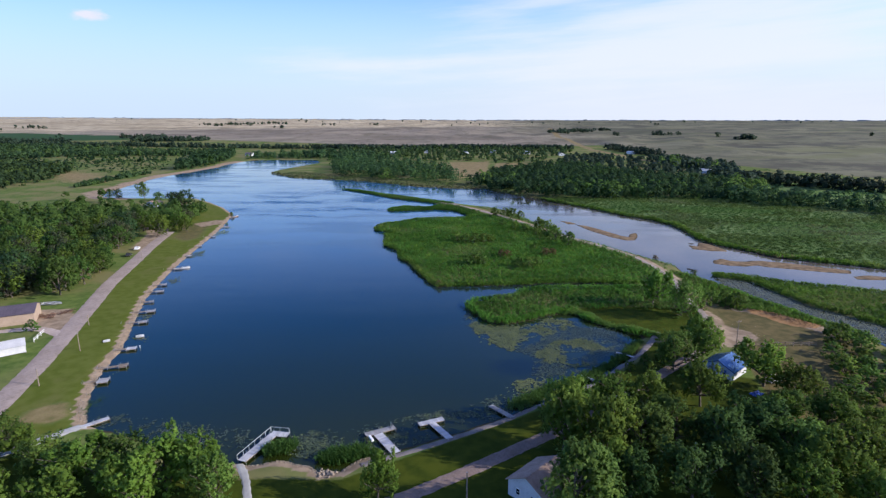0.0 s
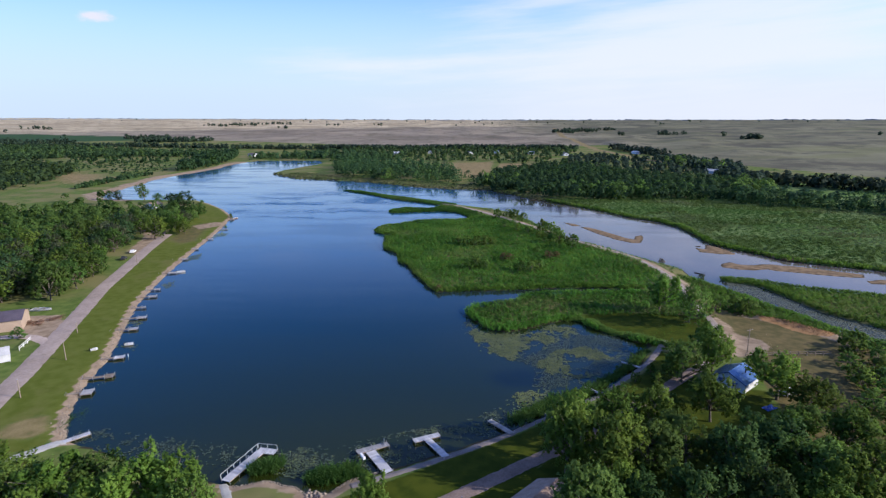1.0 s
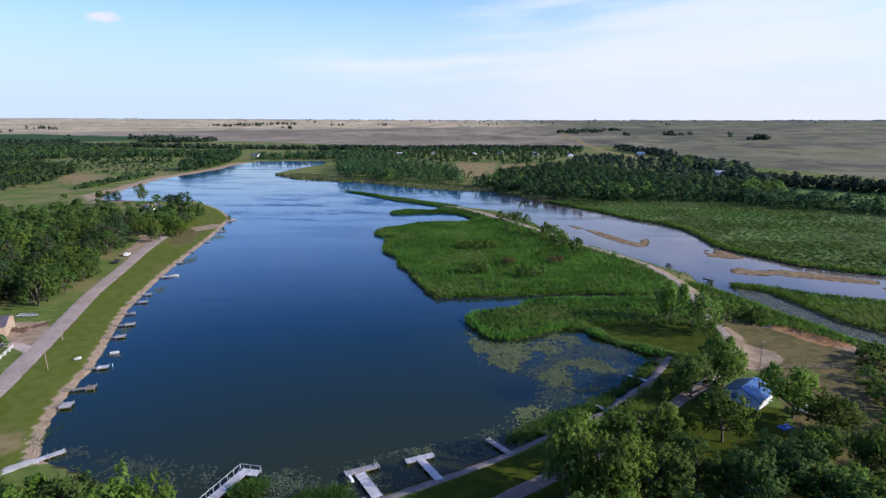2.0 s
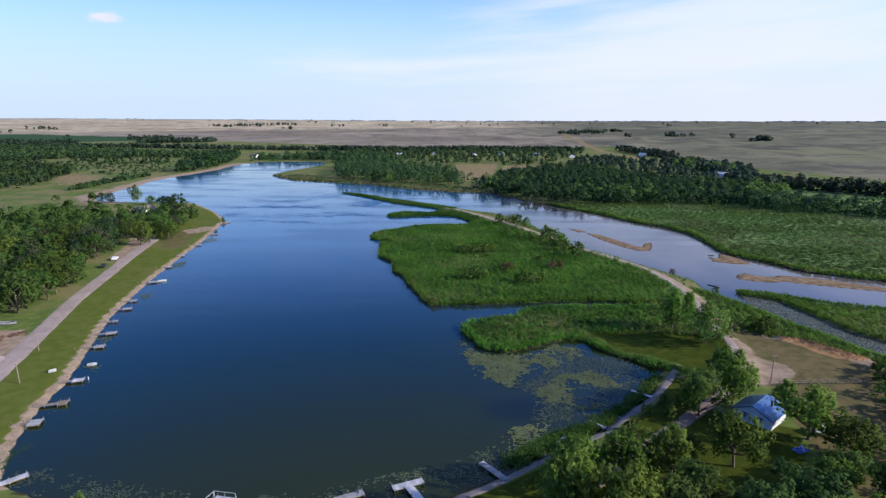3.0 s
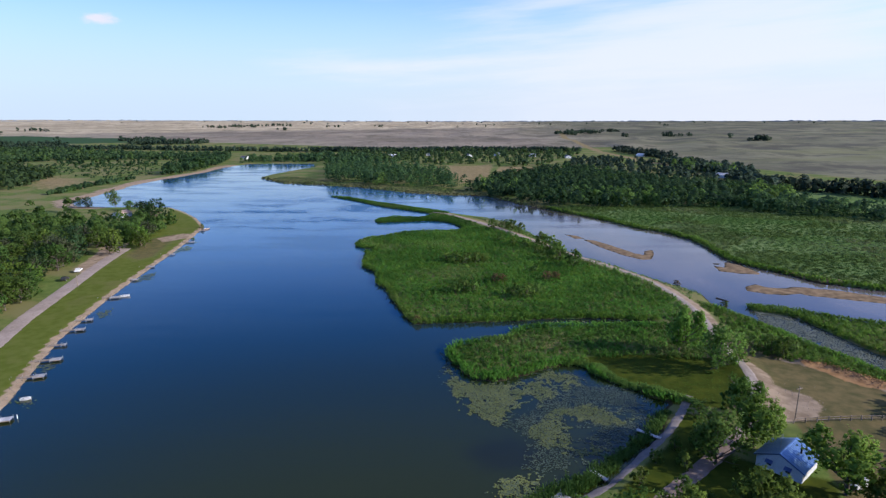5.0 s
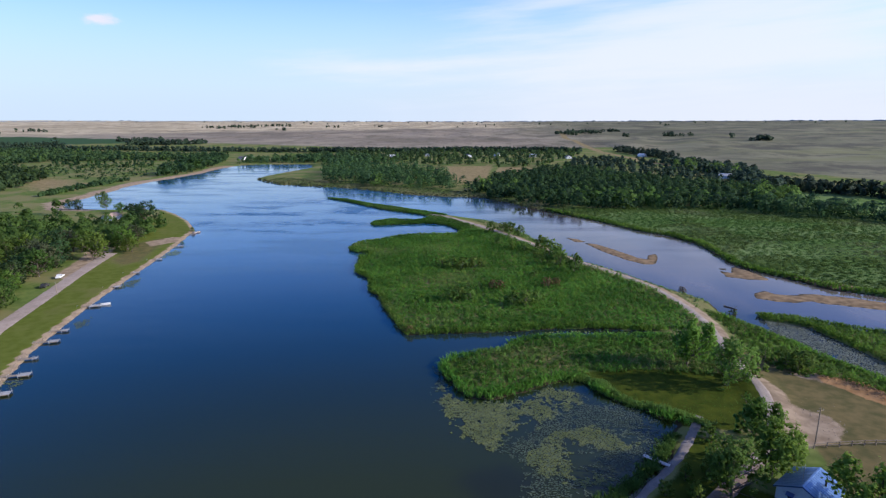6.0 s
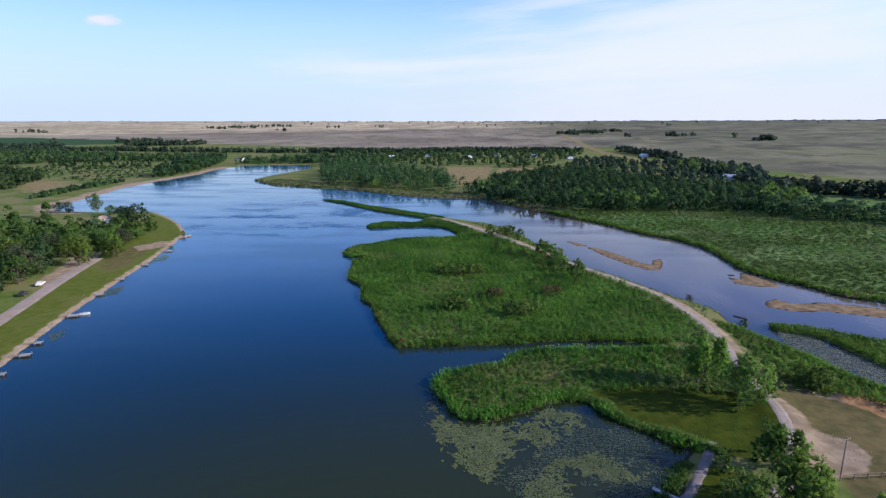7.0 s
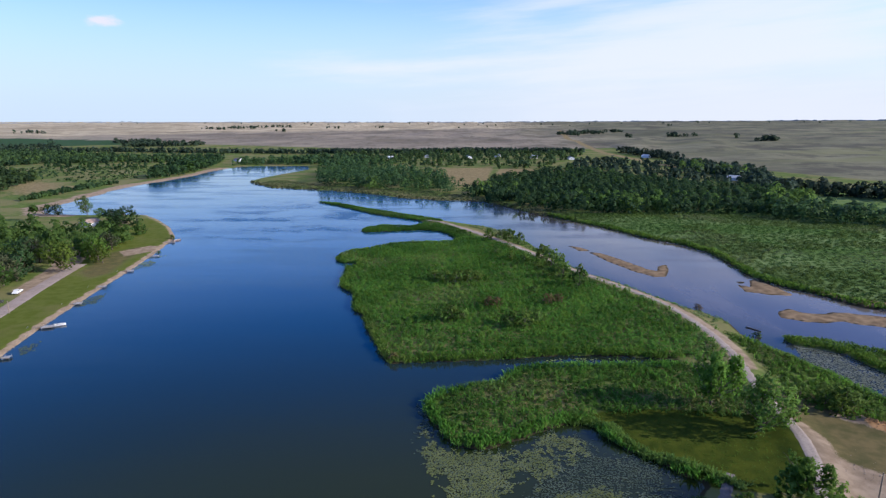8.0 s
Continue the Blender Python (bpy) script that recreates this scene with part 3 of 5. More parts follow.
ribbon("road_west", WEST_ROAD, 5.7, 0.09, GRAVEL, "pale gravel road along the lake shore", "road")
ribbon("road_south", DIKE_ROAD[15:], 3.2, 0.085, LANE, "dusty pinkish gravel lane under trees", "road")
ribbon("road_dike", DIKE_ROAD[:17], 2.3, 0.10, TRACK, "narrow gravel track on the dike", "road")


# ---- plants ----
def unit(v):
    return v / np.maximum(np.linalg.norm(v, axis=-1, keepdims=True), 1e-9)


def cards(centre, normal, size, rng, slim=0.65):
    """Leaf sprays: one bent diamond each, turned at random about its normal."""
    k = len(centre)
    t = unit(np.cross(normal, unit(rng.normal(size=(k, 3)))))
    b = np.cross(normal, t)
    s = np.asarray(size).reshape(-1, 1)
    v = np.stack([centre + t * s, centre + b * s * slim - normal * s * 0.15, centre - t * s, centre - b * s * slim - normal * s * 0.15], 1)
    return v.reshape(-1, 3), np.arange(4 * k).reshape(k, 4)


def tubes(paths, sides=5):
    """Tapered limbs: each path is a list of (x, y, z, radius)."""
    V, F, base = [], [], 0
    for path in paths:
        p = np.array(path, dtype=float)
        for k, (x, y, z, r) in enumerate(p):
            d = unit(p[min(k + 1, len(p) - 1), :3] - p[max(k - 1, 0), :3])
            a = unit(np.cross(d, (0.31, 0.95, 0.05)))
            b = np.cross(d, a)
            for s in range(sides):
                w = 2 * math.pi * s / sides
                V.append(np.array((x, y, z)) + r * (a * math.cos(w) + b * math.sin(w)))
        for k in range(len(p) - 1):
            for s in range(sides):
                i, j = base + k * sides + s, base + k * sides + (s + 1) % sides
                F.append((i, j, j + sides, i + sides))
        base += len(p) * sides
    return np.array(V), np.array(F)


def make_tree(height, radius, leaves, leaf, seed, mat=None, low=0.22, lobes=13, name="tree", label="", category="tree", upright=0.0):
    """A broad-leaved tree: tapered trunk with limbs, and a crown of many sprays round the limbs' ends, with gaps."""
    rng = np.random.default_rng(seed)
    lean = rng.normal(size=2) * 0.035 * height
    fork = height * (low + 0.10)
    paths = [[(0, 0, -0.3, 0.030 * height), (lean[0] * 0.3, lean[1] * 0.3, fork * 0.6, 0.022 * height), (lean[0] * 0.6, lean[1] * 0.6, fork, 0.018 * height),
              (lean[0], lean[1], height * 0.62, 0.010 * height), (lean[0] * 1.3, lean[1] * 1.3, height * 0.88, 0.004 * height)]]
    balls = [((lean[0] * 1.3, lean[1] * 1.3, height * 0.88), radius * 0.30)]
    turn = rng.random() * 6.28
    stems = rng.normal(size=(4, 2)) * 0.34 * radius
    for k in range(lobes):
        w = turn + k * 2.4 + rng.normal() * 0.4
        u = (k + 0.5) / lobes
        z = height * (low + 0.12 + (0.92 - low - 0.14) * u ** 0.85) + rng.normal() * 0.04 * height
        belly = math.sqrt(max(0.05, 1 - ((u - 0.38) / 0.66) ** 2))
        out = radius * (0.86 * belly * (0.35 + 0.65 * rng.random() ** 0.5))
        sx, sy = stems[k % 4]
        at = np.array((math.cos(w) * out + lean[0] + sx * 0.6, math.sin(w) * out + lean[1] + sy * 0.6, z))
        start = np.array((lean[0] * 0.7 + sx * 0.2, lean[1] * 0.7 + sy * 0.2, max(fork * 0.75, z - out * 0.9 - 0.1 * height)))
        mid = (start + at) / 2 + (0, 0, -0.03 * height * rng.random())
        paths.append([(*start, 0.009 * height), (*mid, 0.006 * height), (*at, 0.002 * height)])
        balls.append((at, radius * (0.17 + 0.21 * rng.random() ** 1.5)))
    tree = new(name)
    V, F = tubes(paths, 5 if leaves > 3000 else 4)
    trunk = new("trunk", mesh_np("trunk", V, F, BARK, True))
    trunk.parent = tree
    # sprays gather in tufts, and tufts cover the limbs' ends
    weight = np.array([b[1] ** 2 for b in balls])
    count = max(60, leaves // 8)
    pick = rng.choice(len(balls), count, p=weight / weight.sum())
    c, rad = np.array([b[0] for b in balls])[pick], np.array([b[1] for b in balls])[pick][:, None]
    d = unit(rng.normal(size=(count, 3)) + (0, 0, 0.25))
    tall = 0.85 + upright * (0.4 + 0.5 * rng.random((len(balls), 1))[pick])
    tuft = c + d * rad * (1.1 - 0.5 * rng.random((count, 1)) ** 1.6) * np.concatenate([np.ones((count, 2)), tall], 1)
    wide = radius * (0.03 + 0.05 * rng.random(count))
    grow = unit(d + (0, 0, 0.5) + rng.normal(size=(count, 3)) * 0.2)
    own = rng.integers(0, count, leaves)
    e = unit(rng.normal(size=(leaves, 3)) + 0.7 * d[own] + (0, 0, 0.25))
    place = tuft[own] + e * wide[own][:, None] * (0.6 + 0.6 * rng.random((leaves, 1))) + grow[own] * wide[own][:, None] * (3.4 * rng.random((leaves, 1)) - 1.2)
    place[:, 2] *= height / np.percentile(place[:, 2], 99)
    place[:, :2] *= radius / np.percentile(np.hypot(place[:, 0], place[:, 1]), 97)
    whole = unit((place - (0, 0, height * 0.5)) / (radius, radius, height * 0.5))
    soft_normal = unit(0.5 * e + 0.6 * d[own] + 0.5 * whole + rng.normal(size=(leaves, 3)) * 0.12)
    normal = unit(0.75 * e + 0.55 * d[own] + (0, 0, 0.15) + rng.normal(size=(leaves, 3)) * 0.3)
    V, F = cards(place, normal, leaf * (0.5 + 0.9 * rng.random(leaves)), rng, 0.5)
    crown = new("crown", mesh_np("crown", V, F, mat or LEAF, normals=np.repeat(soft_normal, 4, 0)))
    crown.parent = tree
    return tagged(tree, label, category)


def stand(tree, x, y, scale=1.0, turn=0.0, label="", group="", tall=1.0):
    """A copy of a tree on the ground."""
    z = float(land_height(np.array([x]), np.array([y]))[0])
    ob = copy_thing(tree, pose(x, y, z - 0.05, 0, 0, turn))
    ob.scale = (scale, scale, scale * tall)
    return tagged(ob, label, group=group)


def scatter(poly, gap, rng, keep=None):
    """Places at random in an outline, about gap metres apart."""
    p = np.array(poly)
    gx, gy = np.meshgrid(np.arange(p[:, 0].min(), p[:, 0].max(), gap), np.arange(p[:, 1].min(), p[:, 1].max(), gap))
    q = np.stack([gx.ravel(), gy.ravel()], 1) + (rng.random((gx.size, 2)) - 0.5) * gap * 1.1
    q = q[inside(poly, q[:, 0], q[:, 1])]
    return q[keep(q[:, 0], q[:, 1])] if keep else q


def dry_land(x, y, margin=0.3):
    return (-depth_in(SHORE, x, y) > margin) | (depth_in(REED_ISLE, x, y) > margin)


def wood(name, q, height, leaf, mat, rng, label, per=58, slim=0.42):
    """A far wood: every tree a loose crown of sprays on the ground, joined as one."""
    k, lobes = len(q), 6
    h = height * (0.6 + 0.65 * rng.random(k))
    z = land_height(q[:, 0], q[:, 1])
    who = np.repeat(np.arange(k), per)
    rr = (h * slim * (0.8 + 0.45 * rng.random(k)))[:, None]
    way = unit(rng.normal(size=(k, lobes, 3)) * (1, 1, 0.8) + (0, 0, 0.15))
    way[:, 0] = (0, 0, 1)
    hub = np.stack([q[:, 0], q[:, 1], z + h * 0.52], 1)[:, None] + way * np.stack([rr * 0.6, rr * 0.6, np.tile(0.30 * h[:, None], 1)], -1)
    which = rng.integers(0, lobes, len(who))
    d = unit(rng.normal(size=(len(who), 3)) + 0.8 * way[who, which])
    place = hub[who, which] + d * np.concatenate([rr * 0.5, rr * 0.5, h[:, None] * 0.22], 1)[who] * (1 - 0.3 * rng.random((len(who), 1)) ** 2)
    skirt = rng.random(len(who)) < 0.18
    place[skirt, 2] = (z + h * 0.32 * rng.random(k))[who][skirt]
    normal = unit(d + 0.4 * way[who, which] + (0, 0, 0.2) + rng.normal(size=d.shape) * 0.25)
    V, F = cards(place, normal, leaf * (0.6 + 0.8 * rng.random(len(who))) * (h[who] / height), rng, 0.75)
    soft_normal = unit(0.7 * d + 0.7 * way[who, which] + (0, 0, 0.25) + rng.normal(size=d.shape) * 0.12)
    return tagged(new(name, mesh_np(name, V, F, mat, normals=np.repeat(soft_normal, 4, 0))), label, "woods", kind="stuff")


def reeds(name, q, height, width, mat, rng, label, per=6):
    """Reeds: tufts of broad leaning blades, each blade one tapered triangle."""
    k = len(q)
    z = land_height(q[:, 0], q[:, 1])
    clump = 0.75 + 0.45 * np.sin(q[:, 0] * 0.55 + 2 * np.sin(q[:, 1] * 0.23)) * np.sin(q[:, 1] * 0.6 + 1.5 * np.sin(q[:, 0] * 0.31)) * 0.5 + 0.25 * rng.random(k)
    who = np.repeat(np.arange(k), per)
    j = len(who)
    w = rng.random(j) * 6.283
    foot = np.stack([q[who, 0] + rng.normal(size=j) * 0.3, q[who, 1] + rng.normal(size=j) * 0.3, np.maximum(z[who], -0.3) - 0.05], 1)
    side = np.stack([np.cos(w), np.sin(w), np.zeros(j)], 1) * (width * (0.6 + 0.8 * rng.random(j)))[:, None]
    lean = rng.normal(size=(j, 2)) * 0.42
    tall = height * clump[who] * (0.7 + 0.5 * rng.random(j))
    tip = foot + np.stack([lean[:, 0] * tall, lean[:, 1] * tall, tall], 1)
    mid = foot * 0.45 + tip * 0.55 + np.stack([np.zeros(j), np.zeros(j), 0.18 * tall], 1)
    V = np.stack([foot - side * 0.5, mid - side, tip, mid + side], 1).reshape(-1, 3)
    return tagged(new(name, mesh_np(name, V, np.arange(4 * j).reshape(j, 4), mat)), label, "reeds", kind="stuff")


def thicket(name, q, height, spread, leaf, mat, rng, label, per=27):
    """Rank low growth: overlapping rounded clumps of leaf sprays, in taller and lower stretches."""
    k = len(q)
    z = np.maximum(land_height(q[:, 0], q[:, 1]), -0.1)
    broad = np.array([noise.noise((a * 0.05, b * 0.05, 2.0)) + 0.6 * noise.noise((a * 0.14, b * 0.14, 5.0)) for a, b in q])
    h = height * np.clip(0.85 + 0.55 * broad, 0.3, 1.4) * (0.75 + 0.5 * rng.random(k))
    wide = spread * (0.7 + 0.6 * rng.random(k))
    who = np.repeat(np.arange(k), per)
    d = unit(rng.normal(size=(len(who), 3)))
    d[:, 2] = np.abs(d[:, 2])
    size = np.stack([wide[who], wide[who], h[who]], 1)
    place = np.c_[q[who], z[who]] + d * size * (1 - 0.3 * rng.random((len(who), 1)) ** 2)
    normal = unit(d + (0, 0, 0.6) + rng.normal(size=d.shape) * 0.16)
    V, F = cards(place, normal, leaf * (0.6 + 0.8 * rng.random(len(who))), rng, 0.55)
    soft_normal = unit(d + (0, 0, 0.7) + rng.normal(size=d.shape) * 0.08)
    return tagged(new(name, mesh_np(name, V, F, mat, normals=np.repeat(soft_normal, 4, 0))), label, "reeds", kind="stuff")


rng = np.random.default_rng(11)
off_road = lambda x, y: (away(DIKE_ROAD, x, y, False) > 2.0)

# reed beds on the two low islands beside the dike
def reed_bed(poly, keep, label, height=1.7, gap=1.55, mat=None, leaf=0.29, rim=None):
    """Clumps of growth within, a few taller blades among them, and a rim of upright reeds at the water."""
    mat = mat or REED
    on = lambda x, y: dry_land(x, y, 0.0) & keep(x, y)
    thicket("reed_bed", scatter(poly, gap, rng, lambda x, y: dry_land(x, y, 0.5) & keep(x, y)), height, gap * 0.68, leaf, mat, rng, label)
    near_edge = lambda x, y: on(x, y) & ((~dry_land(x, y, 2.2)) | (rng.random(np.shape(x)) < 0.10))
    reeds("reed_blades", scatter(poly, 0.8, rng, near_edge), rim or height, 0.12, mat, rng, label, 7)


bed_a = REEDS_A + [(88, 204), (89.5, 236), (85, 251), (78, 264), (68, 286), (52, 320), (40, 345), (26, 366), (17, 362)]
reed_bed(bed_a, off_road, "dense bright green reeds on a low marshy island")
MEADOW = [(41, 174), (46, 176.5), (60, 177), (78, 174), (84, 168), (82, 158), (70, 151), (60, 154), (54, 159), (48, 165), (45.5, 171)]
bed_b = REEDS_B + [(60, 152), (62, 156), (80, 172), (84, 186), (87, 200)]
reed_bed(bed_b, lambda x, y: off_road(x, y) & ~inside(MEADOW, x, y), "dense bright green reeds round a mown meadow")
q = scatter(MEADOW, 1.1, rng, off_road)
reeds("meadow_grass", q, 0.20, 0.08, REED, rng, "short rough meadow grass beside a lily pond", 4)
rim = [(38, 174.6), (42.5, 174.4), (46.6, 171.6), (47.6, 167.4), (51.2, 162.0), (56.8, 159), (61.4, 155.1), (64, 152)]
q = np.concatenate([np.array(a) + (np.array(c) - np.array(a)) * rng.random((70, 1)) + rng.normal(size=(70, 2)) * 0.55 for a, c in zip(rim[:-1], rim[1:])])
reeds("reed_fringe", q, 1.1, 0.08, MARSH, rng, "low green reeds at the edge of a lily pond", 10)
spit_bed = SPIT + [(26, 366), (24, 376), (10, 402), (6, 424), (-17, 444), (-44, 468), (-75, 500)]
reed_bed(spit_bed, off_road, "green reeds on a narrow spit", 1.15, 1.6)
strip = [(93, 226), (97, 222), (101, 216), (106, 205), (110, 195), (113, 186), (118, 176), (121, 167), (125, 157), (125, 148), (118, 150), (113, 160), (104, 172),
         (97, 174), (92, 182), (93, 196), (95, 212)]
reed_bed(strip, lambda x, y: away(np.array(DIKE_ROAD) + (0.9, 0), x, y, False) > 2.6, "rough green sedge between a dike and a creek", 1.3, 1.5)
shoulder = [(94, 226), (101, 234), (98, 243), (92.5, 251.5), (86.5, 263), (80.5, 277), (71, 292), (64.5, 308), (58.5, 333), (53, 356), (46.5, 380), (32, 402), (24, 398), (44, 352), (60, 312), (72, 284), (83, 264), (90, 246)]
thicket("sedge", scatter(shoulder, 1.5, rng, lambda x, y: dry_land(x, y, 0.3) & (away(np.array(DIKE_ROAD) + (0.9, 0), x, y, False) > 2.4) & (rng.random(np.shape(x)) < 0.75)), 0.7, 0.9, 0.24, MARSH, rng, "rough sedge on the river side of a dike", 20)
reed_bed(REED_ISLE, lambda x, y: x > 0, "green reeds on a narrow river island", 1.5, 1.6)
q = scatter(MARSH_PLAN, 2.5, rng, lambda x, y: dry_land(x, y, 0.4) & (x < 330))
glade = np.array([noise.noise((a * 0.018, b * 0.034, 7.0)) + 0.5 * noise.noise((a * 0.05, b * 0.09, 1.0)) for a, b in q])
thicket("marsh", q[glade < 0.06], 1.0, 1.6, 0.42, MARSH, rng, "broad green marsh of sedge and low scrub", 24)
thicket("marsh", q[glade >= 0.06], 0.45, 1.5, 0.40, MARSH, rng, "low pale sedge in the glades of a marsh", 16)
bank = lambda x, y: dry_land(x, y, 0.0) & ~dry_land(x, y, 3.5)
reeds("reed_fringe", scatter(MARSH_PLAN, 1.1, rng, bank), 1.7, 0.2, REED, rng, "darker green reeds along the marsh bank", 6)
for line in (FAR[3:17],):
    fringe = np.concatenate([np.array(a) + (np.array(b) - np.array(a)) * rng.random((60, 1)) + rng.normal(size=(60, 2)) * (3, 3) for a, b in zip(line[:-1], line[1:])])
    fringe = fringe[dry_land(fringe[:, 0], fringe[:, 1], 0.2)]
    reeds("reed_fringe", fringe, 1.2, 0.4, DULL, rng, "dull green reeds along the far bank")

bank_plan = [(-190, 650), (-164, 616), (-110, 591), (-46, 548), (8, 515), (39, 509), (60, 478), (78, 440), (96, 440), (70, 470), (44, 508), (14, 548), (-50, 584), (-124, 631), (-180, 680)]
thicket("bank_scrub", scatter(bank_plan, 4.0, rng, lambda x, y: dry_land(x, y, 1.0)), 0.9, 2.2, 0.5, DULL, rng, "dull green scrub between the far woods and the water", 20)

# woods far off
woods = {
    "peninsula": ([(-124, 631), (-88, 604), (-50, 584), (-20, 562), (14, 548), (24, 580), (20, 644), (-19, 700), (-60, 770), (-110, 800), (-150, 760)], 9.0, 12.5, LEAF_FAR),
    "canopy": ([(100, 520), (170, 505), (222, 478), (196, 452), (104, 450)], 6.0, 7.4, LEAF),
    "middle": ([(24, 532), (42, 505), (69, 468), (96, 438), (182, 432), (232, 430), (281, 508), (241, 573), (204, 641), (164, 756), (111, 710), (56, 646), (40, 580)], 6.6, 8.6, LEAF_FAR),
    "belt_a": ([(326, 1150), (350, 1150), (372, 935), (340, 930)], 8.0, 10.0, LEAF_DARK),
    "belt_b": ([(310, 860), (352, 850), (362, 700), (320, 600), (300, 520), (268, 500), (300, 640)], 8.0, 9.5, LEAF_DARK),
    "belt_c": ([(300, 571), (380, 480), (520, 350), (500, 335), (365, 455), (285, 545)], 6.0, 10.5, LEAF_DARK),
    "belt_d": ([(205, 442), (250, 440), (300, 392), (460, 274), (445, 248), (300, 354), (258, 384), (216, 412)], 6.0, 10.0, LEAF_FAR),
    "east": ([(164, 756), (204, 641), (241, 573), (290, 560), (300, 700), (288, 860), (250, 950), (170, 860)], 15.0, 8.0, LEAF_DARK),
    "west": ([(-1300, 1080), (-948, 1180), (-796, 1170), (-599, 1100), (-383, 1049), (-368, 995), (-480, 960), (-640, 960), (-694, 881), (-1000, 900)], 10.5, 9.5, LEAF_FAR),
    "west_near": ([(-760, 880), (-546, 775), (-460, 700), (-410, 575), (-400, 500), (-560, 540), (-700, 700)], 9.5, 9.5, LEAF_FAR),
    "beach": ([(-345, 520), (-338, 530), (-345, 575), (-343, 625), (-343, 655), (-352, 655), (-358, 600), (-352, 540)], 4.0, 3.4, LEAF_FAR),
    "meadow": ([(-640, 940), (-465, 950), (-400, 860), (-500, 800)], 17.0, 4.5, LEAF_FAR),
    "bay_end": ([(-306, 860), (-296, 905), (-180, 900), (-175, 860), (-130, 840), (-60, 900), (-180, 990), (-320, 960)], 10.0, 10.0, LEAF_FAR),
    "bay_west": ([(-337, 697), (-322, 700), (-320, 790), (-340, 900), (-368, 995), (-420, 1000), (-365, 800)], 8.0, 12.0, LEAF_FAR),
    "village": ([(-260, 930), (-210, 1140), (20, 1180), (255, 1110), (200, 940), (140, 800), (40, 760), (-60, 880)], 16.0, 8.5, LEAF_FAR),
    "belt": ([(-270, 1170), (20, 1172), (262, 1140), (264, 1160), (20, 1200), (-270, 1200)], 5.0, 8.5, LEAF_DARK),
    "belt_west": ([(-1400, 1230), (-640, 1215), (-270, 1170), (-270, 1200), (-640, 1250), (-1400, 1275)], 8.0, 8.5, LEAF_DARK),
}
CLEARINGS = [[(-16, 830), (72, 850), (50, 626), (14, 595)], [(77, 801), (175, 767), (115, 734), (60, 700)], [(40, 900), (200, 880), (210, 925), (30, 950)]]
for where, (poly, gap, tall, mat) in woods.items():
    q = scatter(poly, gap, rng, lambda x, y: dry_land(x, y, 2.0) & ~np.any([inside(glade_plan, x, y) for glade_plan in CLEARINGS], axis=0))
    near = where in ("middle", "canopy", "peninsula", "belt_d")
    wood("woods", q, tall, 0.82 if near else 1.5, mat, rng, "dark cedar shelter belt far off" if mat is LEAF_DARK else "green cottonwood woods beyond the water", 84 if near else 42)
scrub_plan = [(-600, 900), (-430, 890), (-350, 700), (-375, 650), (-480, 720), (-570, 790)]
wood("scrub", scatter(scrub_plan, 8.0, rng, lambda x, y: (rng.random(np.shape(x)) < 0.6)), 2.2, 0.8, LEAF_FAR, rng, "low scrub on a far meadow", 14, 0.9)
q = np.concatenate([rng.normal(size=(k, 2)) * w + at for at, w, k in (((250, 446), 9, 9), ((264, 478), 8, 8), ((234, 432), 5, 4), ((318, 690), 12, 10), ((308, 745), 10, 8), ((140, 445), 6, 4), ((60, 540), 8, 4), ((-60, 600), 8, 4))])
wood("bright_trees", q, 12.0, 0.85, LEAF, rng, "brighter round cottonwoods at the edge of a wood", 110)
q = rng.random((110, 2)) * (3600, 2300) + (-1800, 1400)
clump = np.sin(q[:, 0] * 0.006 + 1) * np.sin(q[:, 1] * 0.009 + 0.5)
spots = [(-1080, 2620, 70, 25, 12), (-990, 2760, 60, 30, 18), (-900, 2950, 120, 30, 22), (-659, 2260, 25, 12, 4), (-560, 2773, 60, 15, 7), (-354, 2884, 30, 15, 4),
         (370, 1810, 35, 25, 22), (440, 1900, 60, 25, 26), (530, 2000, 80, 20, 16), (495, 1627, 22, 8, 4), (640, 1655, 30, 12, 12), (692, 1673, 8, 6, 2), (739, 1528, 8, 6, 2),
         (735, 1381, 24, 12, 14), (-1560, 2171, 90, 12, 8), (-700, 1440, 90, 45, 90), (-820, 1560, 60, 40, 30), (-1000, 1330, 140, 18, 50)]
q = np.concatenate([np.array((a, b)) + (rng.random((k, 2)) - 0.5) * (2 * w, 2 * dd) for a, b, w, dd, k in spots] + [q[clump > 0.72], rng.random((36, 2)) * (5600, 1300) + (-2800, 3100)])
wood("far_trees", q, 11.0, 2.4, LEAF_DARK, rng, "scattered farm trees on the far prairie", 40, 0.55)

# single trees
ASH = leafy("grey_leaf", (0.055, 0.075, 0.035), (0.12, 0.14, 0.075), 0.5)
WILLOW = leafy("willow_leaf", (0.086, 0.156, 0.028), (0.165, 0.258, 0.055), 0.5)
FRESH = leafy("fresh_leaf", (0.105, 0.195, 0.030), (0.190, 0.305, 0.055), 0.5, 0.55)
BRIGHT = leafy("bright_leaf", (0.085, 0.145, 0.024), (0.155, 0.235, 0.044), 0.5, 0.55)
ELM = leafy("elm_leaf", (0.042, 0.090, 0.026), (0.088, 0.160, 0.040), 0.5)
near_kinds = [make_tree(10.0, 5.0, 4600, 0.30, 100 + k, (ELM, BRIGHT, FRESH, ELM, BRIGHT, LEAF)[k], (0.06, 0.22, 0.16, 0.14, 0.20, 0.12)[k], 26 + 2 * k, "tree",
                        upright=(0.2, 0.1, 0.7, 0.3, 0.9, 0.5)[k]) for k in range(6)]
near_kinds.append(make_tree(10.0, 4.6, 4400, 0.26, 131, WILLOW, 0.03, 34, "tree", upright=1.1))
